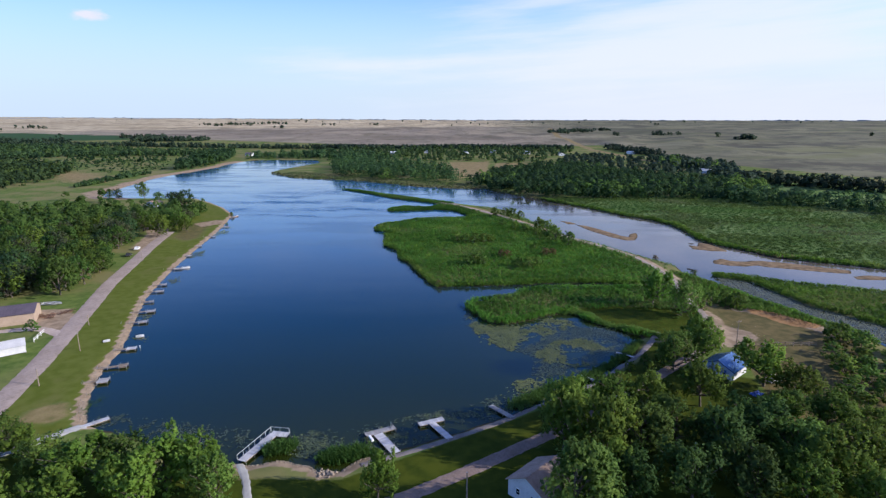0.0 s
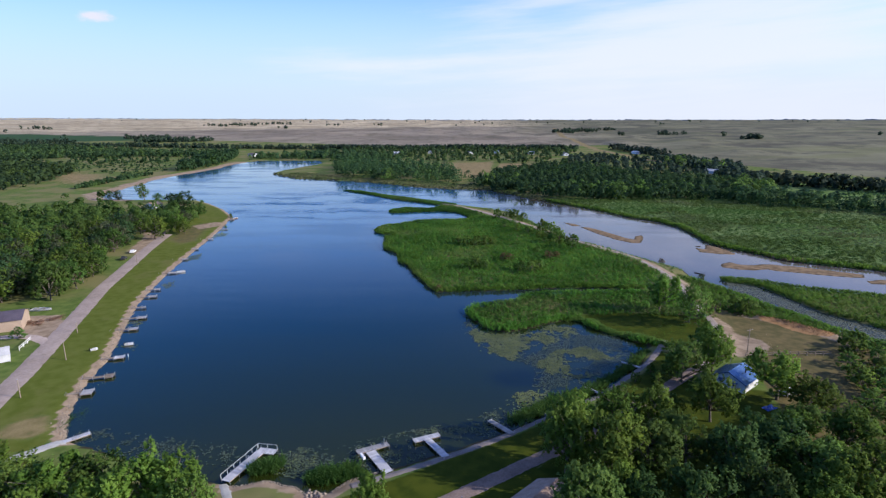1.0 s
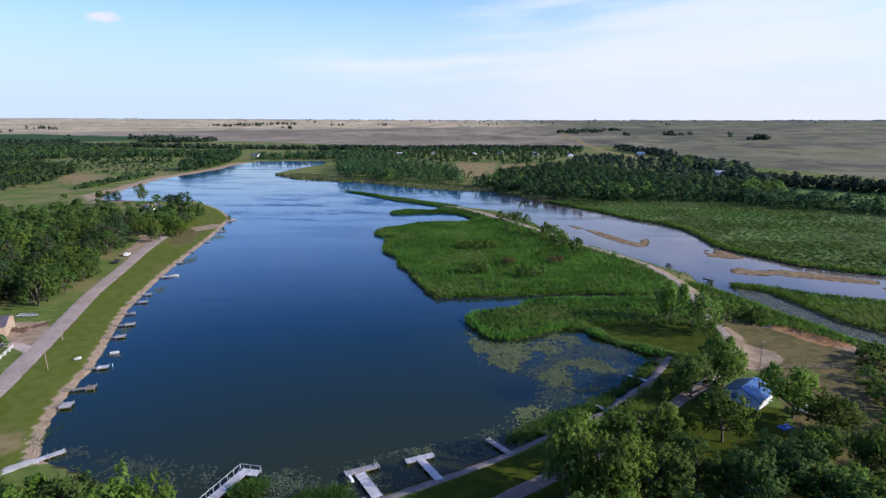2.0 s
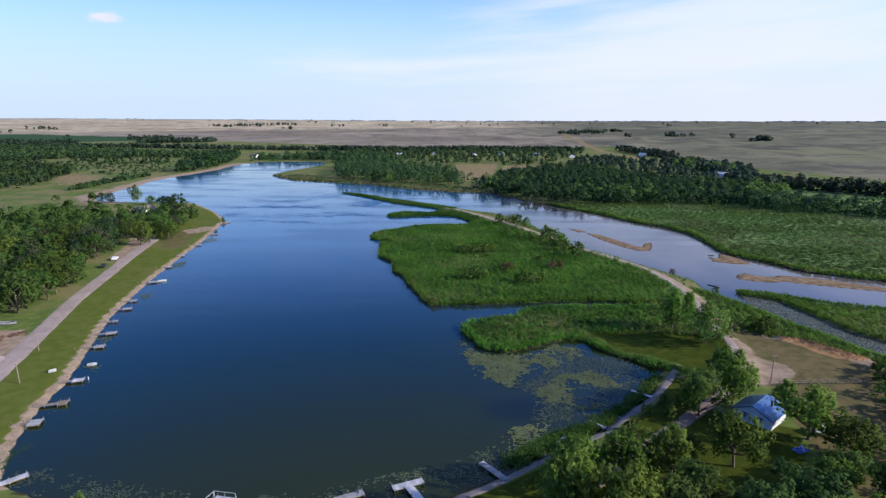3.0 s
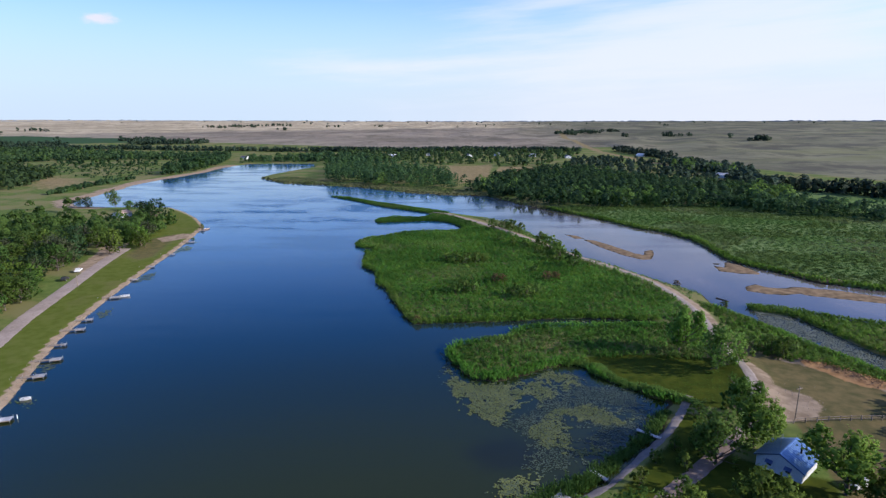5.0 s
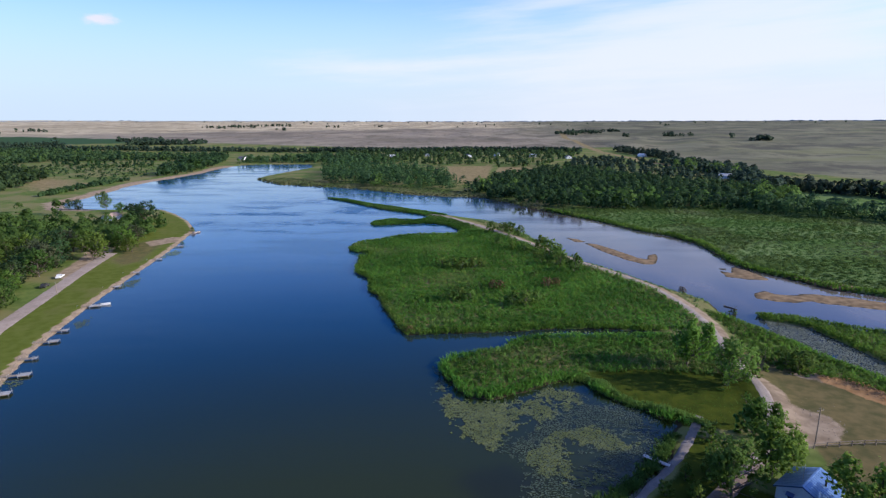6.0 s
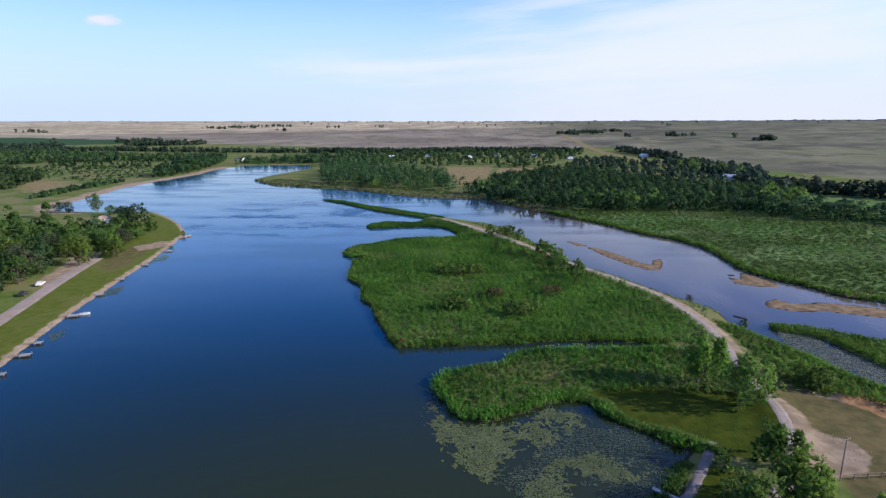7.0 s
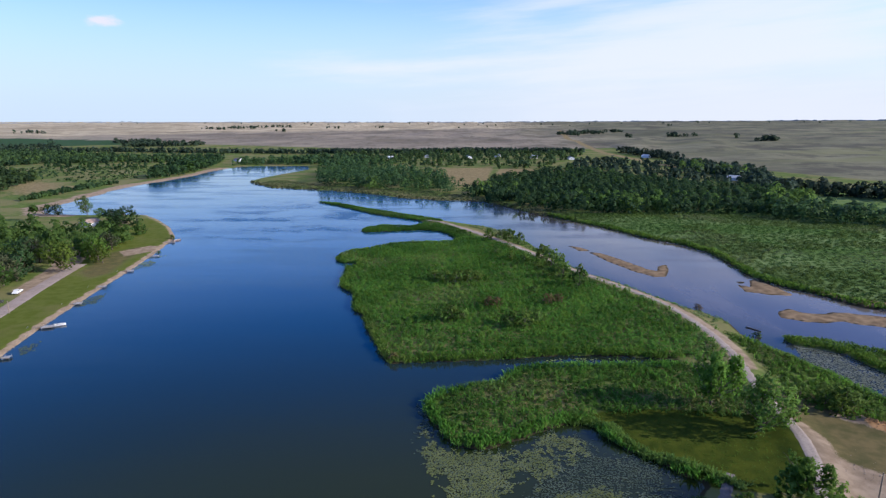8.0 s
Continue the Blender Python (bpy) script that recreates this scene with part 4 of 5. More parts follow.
near_kinds.append(make_tree(10.0, 4.8, 4400, 0.29, 140, FRESH, 0.22, 26, "tree", upright=0.8))
mid_kinds = [make_tree(10.0, 5.2, 2300, 0.34, 200 + k, (LEAF, LEAF, BRIGHT, LEAF_FAR, ASH)[k], (0.05, 0.16, 0.10, 0.02, 0.14)[k], 18 + 2 * k, "tree", upright=0.2 + 0.1 * k) for k in range(5)]
mid_kinds.append(make_tree(10.0, 6.0, 3200, 0.36, 260, LEAF_FAR, 0.0, 34, "tree"))
RUST = leafy("rusty_leaf", (0.125, 0.098, 0.045), (0.22, 0.165, 0.080), 0.5)
shrub_kinds = [make_tree(4.0, 2.6, 520, 0.34, 300 + k, (BRIGHT, WILLOW, LEAF, WILLOW, RUST)[k], 0.0, 16, "shrub", "", "shrub", upright=0.3) for k in range(5)]

# the cottonwoods round the cottages on the south-east shore: x, y, height
# (22.8, 94.5) and (29.1, 90.1) are raised to 14 m to shade the lawn
GROVE = [(58.0, 129.7, 10.2, 5.0), (67.8, 135.1, 11.0, 5.4), (71.3, 147.7, 8.3, 3.6), (56.5, 111.5, 10.6, 4.4), (75.5, 120.5, 10.8, 6.0), (80, 113.8, 8.3, 4.6), (43.6, 108, 9.6, 3.6),
         (71.0, 180, 12.5, 5.2), (76.4, 169.6, 11.8, 5.4), (22.8, 94.5, 14, 4.8), (29.1, 90.1, 14, 5), (36.0, 108.5, 9.5, 4.6), (26, 106.2, 10, 4.2), (35.9, 92, 10.5, 4.8),
         (58.8, 95.0, 11, 5.4), (45, 96, 10, 4.6), (50, 88.5, 11, 5), (62, 88.5, 10, 5), (75.9, 98.6, 10, 4.6), (66.4, 83.3, 11, 5.2), (76, 88, 10, 4.8), (51, 80.3, 10, 4.6)]
MORE = [(41.2, 80.4, 10, 4.6), (31, 80.4, 9, 4), (116, 130.5, 5, 3.6), (58.8, 78.8, 9, 4.4), (68.7, 77.4, 8, 4),
        (69, 104, 6.5, 3.4), (112, 118, 4.8, 3.6), (86, 93, 7, 3.6), (96, 96, 6, 3.8)]
# (24.5, 80), (20, 75) and (-72, 76) are added to cast shade
LAST = [(83, 82, 9, 4.6), (-11.2, 81.6, 9.2, 2.9), (-80.2, 94.0, 5.6, 4.4), (-86, 97, 6, 4.4), (-72, 76, 9, 4.6), (-63.3, 84, 9, 5), (-57.5, 87, 8.5, 4.6), (-47.8, 84, 10, 4.8), (-42.7, 85.4, 9.5, 4.4), (-38, 81, 9, 4),
        (-62.2, 78, 9, 4.6), (-49.4, 78, 10, 4.8), (-70, 86, 8, 4.6), (-84, 85, 7, 4.6), (-54, 80, 9, 4.4), (124, 138, 4.6, 3.6), (122, 124, 4.6, 3.6), (67, 91, 8, 3.6),
        (24.5, 80, 11, 4.6), (28.5, 83.5, 9.5, 3.6), (20, 75, 13, 5), (87, 101, 5, 3.4), (74.5, 107.5, 6, 3.6), (49, 114, 5, 3.0)]
for k, (tx, ty, h, wide) in enumerate(GROVE + MORE + LAST):
    kind = 6 if k in (0, 8) else 7 if k in (1, 2, 7, 20) else (k * 3 + k // 6) % 6
    if kind in (0, 3) and ty > 98:
        kind = (1, 7, 4)[k % 3]
    if k in (14, 16):
        kind = 3
    if tx > 64 and ty < 100:
        kind = (1, 7, 4)[k % 3]
    if tx > 78 and k != 4:
        kind = (1, 4, 7, 6)[k % 4]
    if tx < 0:
        kind = (7, 6, 2)[k % 3]
    stand(near_kinds[kind], tx, ty, wide / 4.3, (k * 77) % 360, "leafy green cottonwood tree on the lake shore", "trees round the cottages", h / 10.0 / (wide / 4.3))

# the wood on the west shore
west_wood = [(-124, 196), (-134, 226), (-143, 262), (-152, 292), (-160, 318), (-152, 350), (-170, 392), (-196, 428), (-225, 412), (-255, 420), (-300, 470), (-310, 455),
             (-298, 402), (-300, 300), (-260, 200), (-180, 180), (-140, 184)]
q = scatter(west_wood, 8.4, rng, lambda x, y: (away(WEST_ROAD[:10], x, y, False) > 7.5) & ((y < 378) | (rng.random(np.shape(x)) < 0.12)))
q = q[np.argsort(np.hypot(q[:, 0], q[:, 1]))]
for k, (tx, ty) in enumerate(q[:165]):
    stand(mid_kinds[(0, 1, 2, 3, 0, 2, 1, 3, 4)[k % 9]], tx, ty, (1.0 + 0.45 * rng.random()) * (1.0 if ty < 340 else 0.75), (k * 91) % 360, "round green tree in the wood by the gravel road", "trees of the west wood", 0.75 + 0.2 * rng.random())
wood("woods", q[165:], 9.0, 0.8, LEAF, rng, "green wood behind the lake road", 130)
for tx, ty, h, wide, kind in ((-241.8, 447.8, 13.5, 5.6, 1), (-191, 406, 11.5, 8.6, 5), (-198, 409, 9.5, 6, 5), (-264, 449, 8, 5, 3), (-272, 451, 7.5, 4.6, 0), (-222, 434, 7, 5, 1), (-151, 316, 12, 6.5, 2), (-146, 311, 8.5, 4.5, 2), (-159, 322, 11, 6, 1), (-166, 330, 10, 6, 0),
                              (-158, 338, 9, 5.5, 4), (-165, 356, 9, 6, 1)):
    stand(mid_kinds[kind], tx, ty, wide / 5.2, 40 + tx, "broad tree standing free on the grassy point", "trees of the west wood", h / 10 / (wide / 5.2))

# shrubs on the islands and the dike
SHRUBS = [(34, 356, 6), (40, 357, 5.5), (44, 353, 6), (48, 345, 5), (54, 311, 7), (57, 300, 7.5), (59, 291, 6), (58, 281, 7.5), (62, 271, 7), (35, 322, 4), (40, 312, 4.5), (46, 306, 4.5),
          (50, 293, 4.5), (53, 284, 4), (7, 279, 4.6), (11, 276.5, 5), (15.5, 275.5, 5.2), (20, 276.5, 5), (24, 278, 4.2), (10.5, 233, 4.6), (14, 234, 5), (17.5, 233.5, 4.2), (31.5, 229, 4.6), (36, 228, 5),
          (40, 230.5, 4.4), (26, 246.5, 3.6), (29.5, 247, 3.2), (47.4, 248.5, 4), (51, 250, 3.6), (44, 262, 3.4), (-2, 206, 2.2), (-38, 321, 2.4), (60, 331, 4), (64, 318, 4), (70, 302, 3.4), (45, 370, 4), (50, 360, 4),
          (93, 184, 3.5), (96, 179.5, 5), (99.5, 178.5, 5), (97, 176, 4), (99, 180.5, 4.5), (-141, 366, 3.0), (-132.5, 334, 2.0), (84.6, 173, 4.0), (70.5, 149, 6), (104, 222, 3), (97, 246, 2.6), (52, 129, 3.4), (48.5, 122, 3), (57, 136, 3.2), (60, 141, 2.6), (44, 117.5, 3), (40, 113, 3), (33, 112, 3), (30, 117, 3), (42, 124, 3), (-123.4, 157.2, 3.6), (52, 134, 3), (47, 130, 2.6), (62, 146, 3.4), (36, 117, 3)]
HEDGE = [(117, 154, 3.4), (113, 150, 4), (118, 146, 3.4), (109, 145, 4), (113, 140, 3.6), (104, 138, 3.3), (109, 134, 3.6), (100.5, 131, 3.4), (105, 128, 3.6), (98, 126, 4), (101, 121, 3.6), (95, 118, 3.3), (98, 113, 3.6), (91, 113, 3.6),
         (121, 138, 3.4), (116, 131, 3.6), (111, 127, 3.4), (106, 118, 3.6), (90, 107, 4)]
SHRUBS += HEDGE
for k, (tx, ty, h) in enumerate(SHRUBS):
    kind = 4 if 245 < ty < 251 or ty == 206 else 1 if tx < 60 and 200 < ty < 300 else (0, 3, 1, 2, 0, 1)[k % 6]
    kind = (1, 3, 0)[k % 3] if (tx, ty, h) in HEDGE else kind
    bush = (tx, ty, h) in HEDGE
    if kind == 4:
        label, group = "reddish dry shrub among the reeds", "shrubs on the islands"
    elif bush:
        label, group = "leafy green shrub in a hedge beside a dry field", "shrubs of the hedge"
    elif tx < -100:
        label, group = ("small green bush beside a driveway", "") if ty < 200 else ("green bush at the water's edge", "")
    elif ty < 152:
        label, group = "low spreading shrub beside the shore path", "shrubs by the path"
    else:
        label, group = "low spreading shrub among the reeds", "shrubs on the islands"
    stand(shrub_kinds[kind], tx, ty, h / (2.5 if bush else 4.0), (k * 53) % 360, label, group, 0.72 if bush else 1.0)
for kind in near_kinds + mid_kinds + shrub_kinds:
    for ob in (*kind.children, kind):
        bpy.data.objects.remove(ob)

# water plants
lily_plan = [(5.8, 183), (5.2, 171), (7.5, 158), (13, 149), (19, 144), (23, 141), (24, 136), (20.5, 130), (16.5, 124.5), (13, 118), (16, 115), (23, 119.5), (29.5, 124), (38, 131), (47, 138.5),
             (56, 149), (54.5, 157.5), (46.5, 165), (42, 170.5), (31, 173), (17.5, 166)]


def pads(name, poly, gap, size, rng, floor, label, mat=None, rim=7.0):
    """Floating leaves: flat six-sided pads at slightly different heights, in drifts with open water between."""
    q = scatter(poly, gap, rng, lambda x, y: ~dry_land(x, y, -0.2))
    drift = np.array([noise.noise((a * 0.13, b * 0.13, 3.0)) + 0.55 * noise.noise((a * 0.45, b * 0.45, 8.0)) + 0.7 * noise.noise((a * 1.1, b * 1.1, 1.0)) for a, b in q])
    drift = 1.25 * drift + np.clip(depth_in(poly, q[:, 0], q[:, 1]) / rim, 0, 1) * 0.75 - 0.55
    q = q[drift + 0.3 * rng.random(len(q)) > floor]
    k = len(q)
    w = np.arange(6) * math.pi / 3 + rng.random((k, 1)) * 6.28
    rad = size * (0.6 + 0.8 * rng.random((k, 1)))
    tilt = rng.normal(size=(k, 1)) * 0.08
    V = np.stack([q[:, :1] + rad * np.cos(w), q[:, 1:] + rad * np.sin(w) * 0.85, 0.03 + 0.04 * rng.random((k, 1)) + tilt * np.abs(np.cos(w)) * rad + 0.02], -1)
    return tagged(new(name, mesh_np(name, V.reshape(-1, 3), np.arange(6 * k).reshape(k, 6), mat or PAD)), label, "water plants", kind="stuff")


west_drift = [(6.5, 176), (7.7, 165), (8.2, 155), (12.2, 147.5), (19.0, 143.6), (22, 147), (27, 149.4), (30, 152.5), (35, 158), (42, 163), (40.2, 168.5), (33.5, 170.3), (20.6, 163.5), (14.5, 166)]
mid_drift = [(25.5, 143.3), (32, 151), (39.1, 154.2), (43.5, 152), (50, 147.2), (45.1, 144.3), (38.2, 144.3), (35, 138.9), (39, 136.3), (40.5, 135), (34.4, 131.8), (28.7, 135), (24.5, 138.8)]
near_drift = [(12.5, 118.5), (15.3, 123.4), (20.5, 129), (24.5, 129.5), (27, 126.4), (32.5, 128), (33, 125.5), (29.0, 122.5), (23.5, 118.6), (17.7, 115.6)]
for drift_plan in (west_drift, mid_drift, near_drift):
    pads("lily_pads", drift_plan, 0.27, 0.15, rng, 0.02, "drifts of yellow-green lily pads on still water", None, 2.5)
pads("water_weed", lily_plan, 0.34, 0.15, rng, -0.05, "sunken grey-green weed between lily pads", SUNK)
near_shore = [(-33, 96), (-32, 103), (-17, 105.5), (-6, 110), (8, 115), (14, 122), (22, 126), (32, 126), (30, 120), (18, 112), (0, 101), (-12, 94), (-20, 92)]
pads("water_weed", near_shore, 0.3, 0.13, rng, -0.15, "thin drifts of weed along the shore", SUNK)
pads("lily_pads", near_shore, 0.5, 0.13, rng, 0.15, "scattered lily pads along the shore")
pads("water_weed", [(-78, 116), (-76, 112), (-40, 104), (-36, 97), (-60, 100), (-75, 106)], 0.3, 0.13, rng, -0.1, "thin drifts of weed along the shore", SUNK)
pads("water_weed", [(112, 219), (119, 210), (124.6, 190), (130.4, 175), (136, 161), (150, 138), (140, 130), (126, 148), (120, 158), (115, 170), (110.5, 187), (106.5, 205)], 0.40, 0.24, rng, -0.55, "pale weed filling a slow creek", CREEK_WEED, 1.5)
pads("water_weed", [(70, 202.5), (50, 202.5), (28, 201.5), (28, 207), (50, 207.5), (70, 206.5)], 0.5, 0.25, rng, 0.1, "weed in a narrow channel between reed beds")


# ---- things that people built ----
ROOF_BLUE = rough_stuff("blue_metal_roof", (0.13, 0.23, 0.42), (0.19, 0.31, 0.50), 0.6, 0.32, 0.05, 0.004, (0.24, 0.35, 0.50), 0.5)
ROOF_TAN = rough_stuff("tan_shingles", (0.30, 0.21, 0.165), (0.43, 0.315, 0.255), 1.5, 0.9, 0.4, 0.02, (0.18, 0.13, 0.10))
ROOF_DARK = rough_stuff("dark_metal_roof", (0.075, 0.06, 0.075), (0.12, 0.10, 0.12), 0.8, 0.5, 0.1, 0.004)
WALL_WHITE = rough_stuff("white_siding", (0.60, 0.62, 0.66), (0.74, 0.75, 0.78), 0.8, 0.7, 0.2, 0.01, (0.48, 0.49, 0.51))
WALL_TAN = rough_stuff("tan_siding", (0.36, 0.27, 0.20), (0.46, 0.35, 0.26), 0.8, 0.75, 0.2, 0.01, (0.29, 0.22, 0.16))
BLUE_TRIM = rough_stuff("blue_trim", (0.04, 0.07, 0.18), (0.06, 0.10, 0.24), 1.0, 0.6, 0.1, 0.004)
TARP_BLUE = rough_stuff("blue_tarp", (0.03, 0.07, 0.30), (0.05, 0.11, 0.42), 1.0, 0.5, 0.5, 0.03)
GLASS = rough_stuff("dark_glass", (0.015, 0.018, 0.022), (0.03, 0.035, 0.04), 1.0, 0.08, 0.02, 0.002)
RUBBER = rough_stuff("black_rubber", (0.015, 0.015, 0.015), (0.03, 0.03, 0.03), 3.0, 0.85, 0.1, 0.004)
CAR_DARK = rough_stuff("dark_car_paint", (0.03, 0.032, 0.036), (0.045, 0.047, 0.05), 1.0, 0.25, 0.02, 0.002)
CANVAS = rough_stuff("white_canvas", (0.46, 0.47, 0.49), (0.60, 0.60, 0.61), 0.7, 0.8, 0.4, 0.03)
PATH = rough_stuff("worn_path", (0.12, 0.105, 0.10), (0.20, 0.175, 0.165), 0.7, 0.95, 0.4, 0.02, (0.27, 0.20, 0.15))


def part(name, bm, mat, parent=None, label="", smooth=False):
    me = bpy.data.meshes.new(name)
    bm.normal_update()
    bm.to_mesh(me)
    bm.free()
    me.materials.append(mat)
    if smooth:
        me.polygons.foreach_set("use_smooth", np.ones(len(me.polygons), dtype=bool))
    ob = new(name, me)
    ob.parent = parent
    return tagged(ob, label)


def block(size, at=(0, 0, 0), turn=(0, 0, 0), bevel=0.02, bm=None):
    """A box with softened edges, added to bm."""
    bm = bm or bmesh.new()
    made = bmesh.ops.create_cube(bm, size=1.0, matrix=pose(*at, *turn) @ Matrix.Diagonal((*size, 1)))
    if bevel:
        edges = list({e for v in made["verts"] for e in v.link_edges})
        bmesh.ops.bevel(bm, geom=edges, offset=bevel, segments=1, affect="EDGES")
    return bm


def rod(r, length, at=(0, 0, 0), turn=(0, 0, 0), sides=8, top=None, bm=None):
    """A round post standing on its foot."""
    bm = bm or bmesh.new()
    bmesh.ops.create_cone(bm, cap_ends=True, segments=sides, radius1=r, radius2=r if top is None else top, depth=length,
                          matrix=pose(*at, *turn) @ pose(0, 0, length / 2))
    return bm


def prism(profile, length, at_y=0.0, bm=None):
    """A profile of (x, z) drawn out along y."""
    bm = bm or bmesh.new()
    a = [bm.verts.new((x, at_y, z)) for x, z in profile]
    b = [bm.verts.new((x, at_y + length, z)) for x, z in profile]
    k = len(profile)
    bm.faces.new(a)
    bm.faces.new(b[::-1])
    for i in range(k):
        bm.faces.new((a[i], b[i], b[(i + 1) % k], a[(i + 1) % k]))
    bmesh.ops.recalc_face_normals(bm, faces=bm.faces)
    return bm


def height_at(x, y):
    return float(land_height(np.array([x]), np.array([y]))[0])


def thing(name, x, y, turn=0.0, z=None, label="", category="", group=""):
    ob = new(name)
    ob.matrix_world = pose(x, y, height_at(x, y) if z is None else z, 0, 0, turn)
    return tagged(ob, label, category, group)


def gable_house(name, x, y, turn, width, length, eave, ridge, wall, roof, label, windows=(), awning=None, chimney=None, door=None, trim=None, over=0.4, seams=False):
    """A small gabled house. Local y runs along the ridge; the first gable faces -y. windows: (face, along, sill height, width, height)."""
    house = thing(name, x, y, turn, None, label, "house")
    half = width / 2
    part("wall", prism([(-half, -0.4), (half, -0.4), (half, eave), (0, ridge - 0.12), (-half, eave)], length, -length / 2), wall, house)
    slope = math.degrees(math.atan2(ridge - eave, half))
    run = math.hypot(half, ridge - eave) + over
    for side in (-1, 1):
        bm = block((run, length + 2 * over, 0.12), (side * run / 2 * math.cos(radians(slope)), 0, ridge - run / 2 * math.sin(radians(slope)) + 0.04), (0, side * slope, 0), 0.02)
        panel = part("roof", bm, roof, house)
        seam = None
        for k in range(int(length / 0.6) if seams else 0):
            if seam is None:
                seam = part("seam", block((run, 0.05, 0.05), (0, 0, 0), (0, side * slope, 0), 0), roof, panel)
                rib = seam
            else:
                rib = new("seam", seam.data)
                rib.parent = panel
            rib.location = (side * run / 2 * math.cos(radians(slope)), -length / 2 + 0.3 + 0.6 * k, ridge - run / 2 * math.sin(radians(slope)) + 0.12)
    part("ridge_cap", block((0.35, length + 2 * over, 0.06), (0, 0, ridge + 0.10), bevel=0.02), roof, house)
    if trim:
        for side in (-1, 1):
            for end in (-1, 1):
                bm = block((run, 0.06, 0.22), (side * run / 2 * math.cos(radians(slope)), end * (length / 2 + over + 0.03), ridge - run / 2 * math.sin(radians(slope)) - 0.02), (0, side * slope, 0), 0.01)
                part("bargeboard", bm, trim, house)
    for face, along, sill, w, h in windows:
        if face == "front":
            at, spin = (along, -length / 2, sill + h / 2), 0
        elif face == "west":
            at, spin = (-half, along, sill + h / 2), -90
        else:
            at, spin = (half, along, sill + h / 2), 90
        m = pose(*at, 0, 0, spin)
        bm = bmesh.new()
        for dx, dz, sx, sz in ((-w / 2, 0, 0.09, h + 0.1), (w / 2, 0, 0.09, h + 0.1), (0, h / 2, w, 0.09), (0, -h / 2, w + 0.15, 0.10), (0, 0, w, 0.05)):
            block((sx, 0.10, sz), (dx, -0.03, dz), bevel=0.01, bm=bm)
        bm.transform(m)
        window = part("window", bm, WHITE, house)
        bm = block((w - 0.04, 0.03, h - 0.04), (0, -0.015, 0), bevel=0)
        bm.transform(m)
        part("pane", bm, GLASS, window)
        if awning:
            bm = prism([(0, 0), (-0.6, -0.45), (-0.6, -0.50), (0, -0.06)], w + 0.3, -(w + 0.3) / 2)
            bm.transform(m @ pose(0, -0.02, h / 2 + 0.12, 0, 0, 90))
            part("awning", bm, awning, window, "dark blue awning")
    if door:
        bm = block((0.95, 0.08, 2.05), (door, -length / 2 - 0.03, 1.05), bevel=0.01)
        leaf = part("door", bm, WOOD, house)
        part("handle", rod(0.03, 0.12, (door + 0.35, -length / 2 - 0.17, 1.0), (-90, 0, 0)), STEEL, leaf)
    if chimney:
        cx, cy = chimney
        base = ridge - abs(cx) * (ridge - eave) / half
        pipe = part("chimney", rod(0.16, 1.1, (cx, cy, base - 0.1), sides=10), RUBBER, house, "black stove pipe")
        part("cap", rod(0.26, 0.14, (cx, cy, base + 1.02), sides=10, top=0.10), RUBBER, pipe)
    return house


blue_cottage = gable_house("cottage", 70.2, 128.7, -50.3, 7.6, 7.2, 2.35, 4.15, WALL_WHITE, ROOF_BLUE, "small white cottage with a blue metal roof among trees",
            [("front", -1.6, 0.9, 0.9, 1.1), ("front", 1.5, 0.9, 0.9, 1.1), ("west", -1.5, 0.9, 1.0, 1.1), ("west", 1.7, 0.9, 1.0, 1.1)], BLUE_TRIM, (1.9, 0.6), None, BLUE_TRIM, seams=True)
mast = part("antenna", rod(0.03, 3.4, (-0.6, -2.2, 3.7), sides=6), STEEL, blue_cottage, "thin steel antenna mast")
for h, w in ((6.3, 1.3), (6.65, 1.0), (7.0, 0.7)):
    part("crossbar", block((0.03, w, 0.03), (-0.6, -2.2, h), bevel=0), STEEL, mast)
gable_house("cottage", 16.4, 82.4, -46.0, 7.6, 8.2, 3.0, 5.1, WALL_WHITE, ROOF_TAN, "pale cottage with a worn tan shingle roof",
            [("front", -1.7, 1.0, 0.8, 1.1), ("front", 1.3, 1.0, 0.8, 1.1), ("west", 0.5, 1.0, 1.0, 1.1)], None, (1.8, 1.0))
gable_house("shed", -137.5, 165.5, -64.0, 10.5, 16.0, 3.4, 5.0, WALL_TAN, ROOF_DARK, "long tan metal shed with a dark roof", [("front", 2.6, 0.1, 2.8, 2.6)], seams=True)
tent = thing("canopy_tent", -118.0, 141.5, -52, None, "white canvas canopy with a peaked roof", "tent")
for cx in (-2.6, 2.6):
    for cy in (-3, 3):
        part("pole", rod(0.05, 2.4, (cx, cy, 0)), STEEL, tent)
part("roof", prism([(-2.9, 2.3), (0, 3.7), (2.9, 2.3), (2.75, 2.25), (0, 3.58), (-2.75, 2.25)], 6.6, -3.3), CANVAS, tent)
for side in (-1, 1):
    part("side_sheet", block((0.04, 6.2, 1.9), (side * 2.65, 0, 1.25), bevel=0.01), CANVAS, tent)
part("end_sheet", block((5.2, 0.04, 2.2), (0, 3.05, 1.15), bevel=0.01), CANVAS, tent)
gable_house("shed", -124.5, 136.0, -52, 4.0, 6.0, 2.2, 2.9, WALL_WHITE, ROOF_BLUE, "small pale shed with a faded blue roof")
gable_house("cottage", -211.8, 404.2, -10, 8, 9, 2.6, 4.3, WALL_WHITE, ROOF_TAN, "white cottage with a tan roof half hidden in the wood", [("front", 0, 1, 1.2, 1.1)])


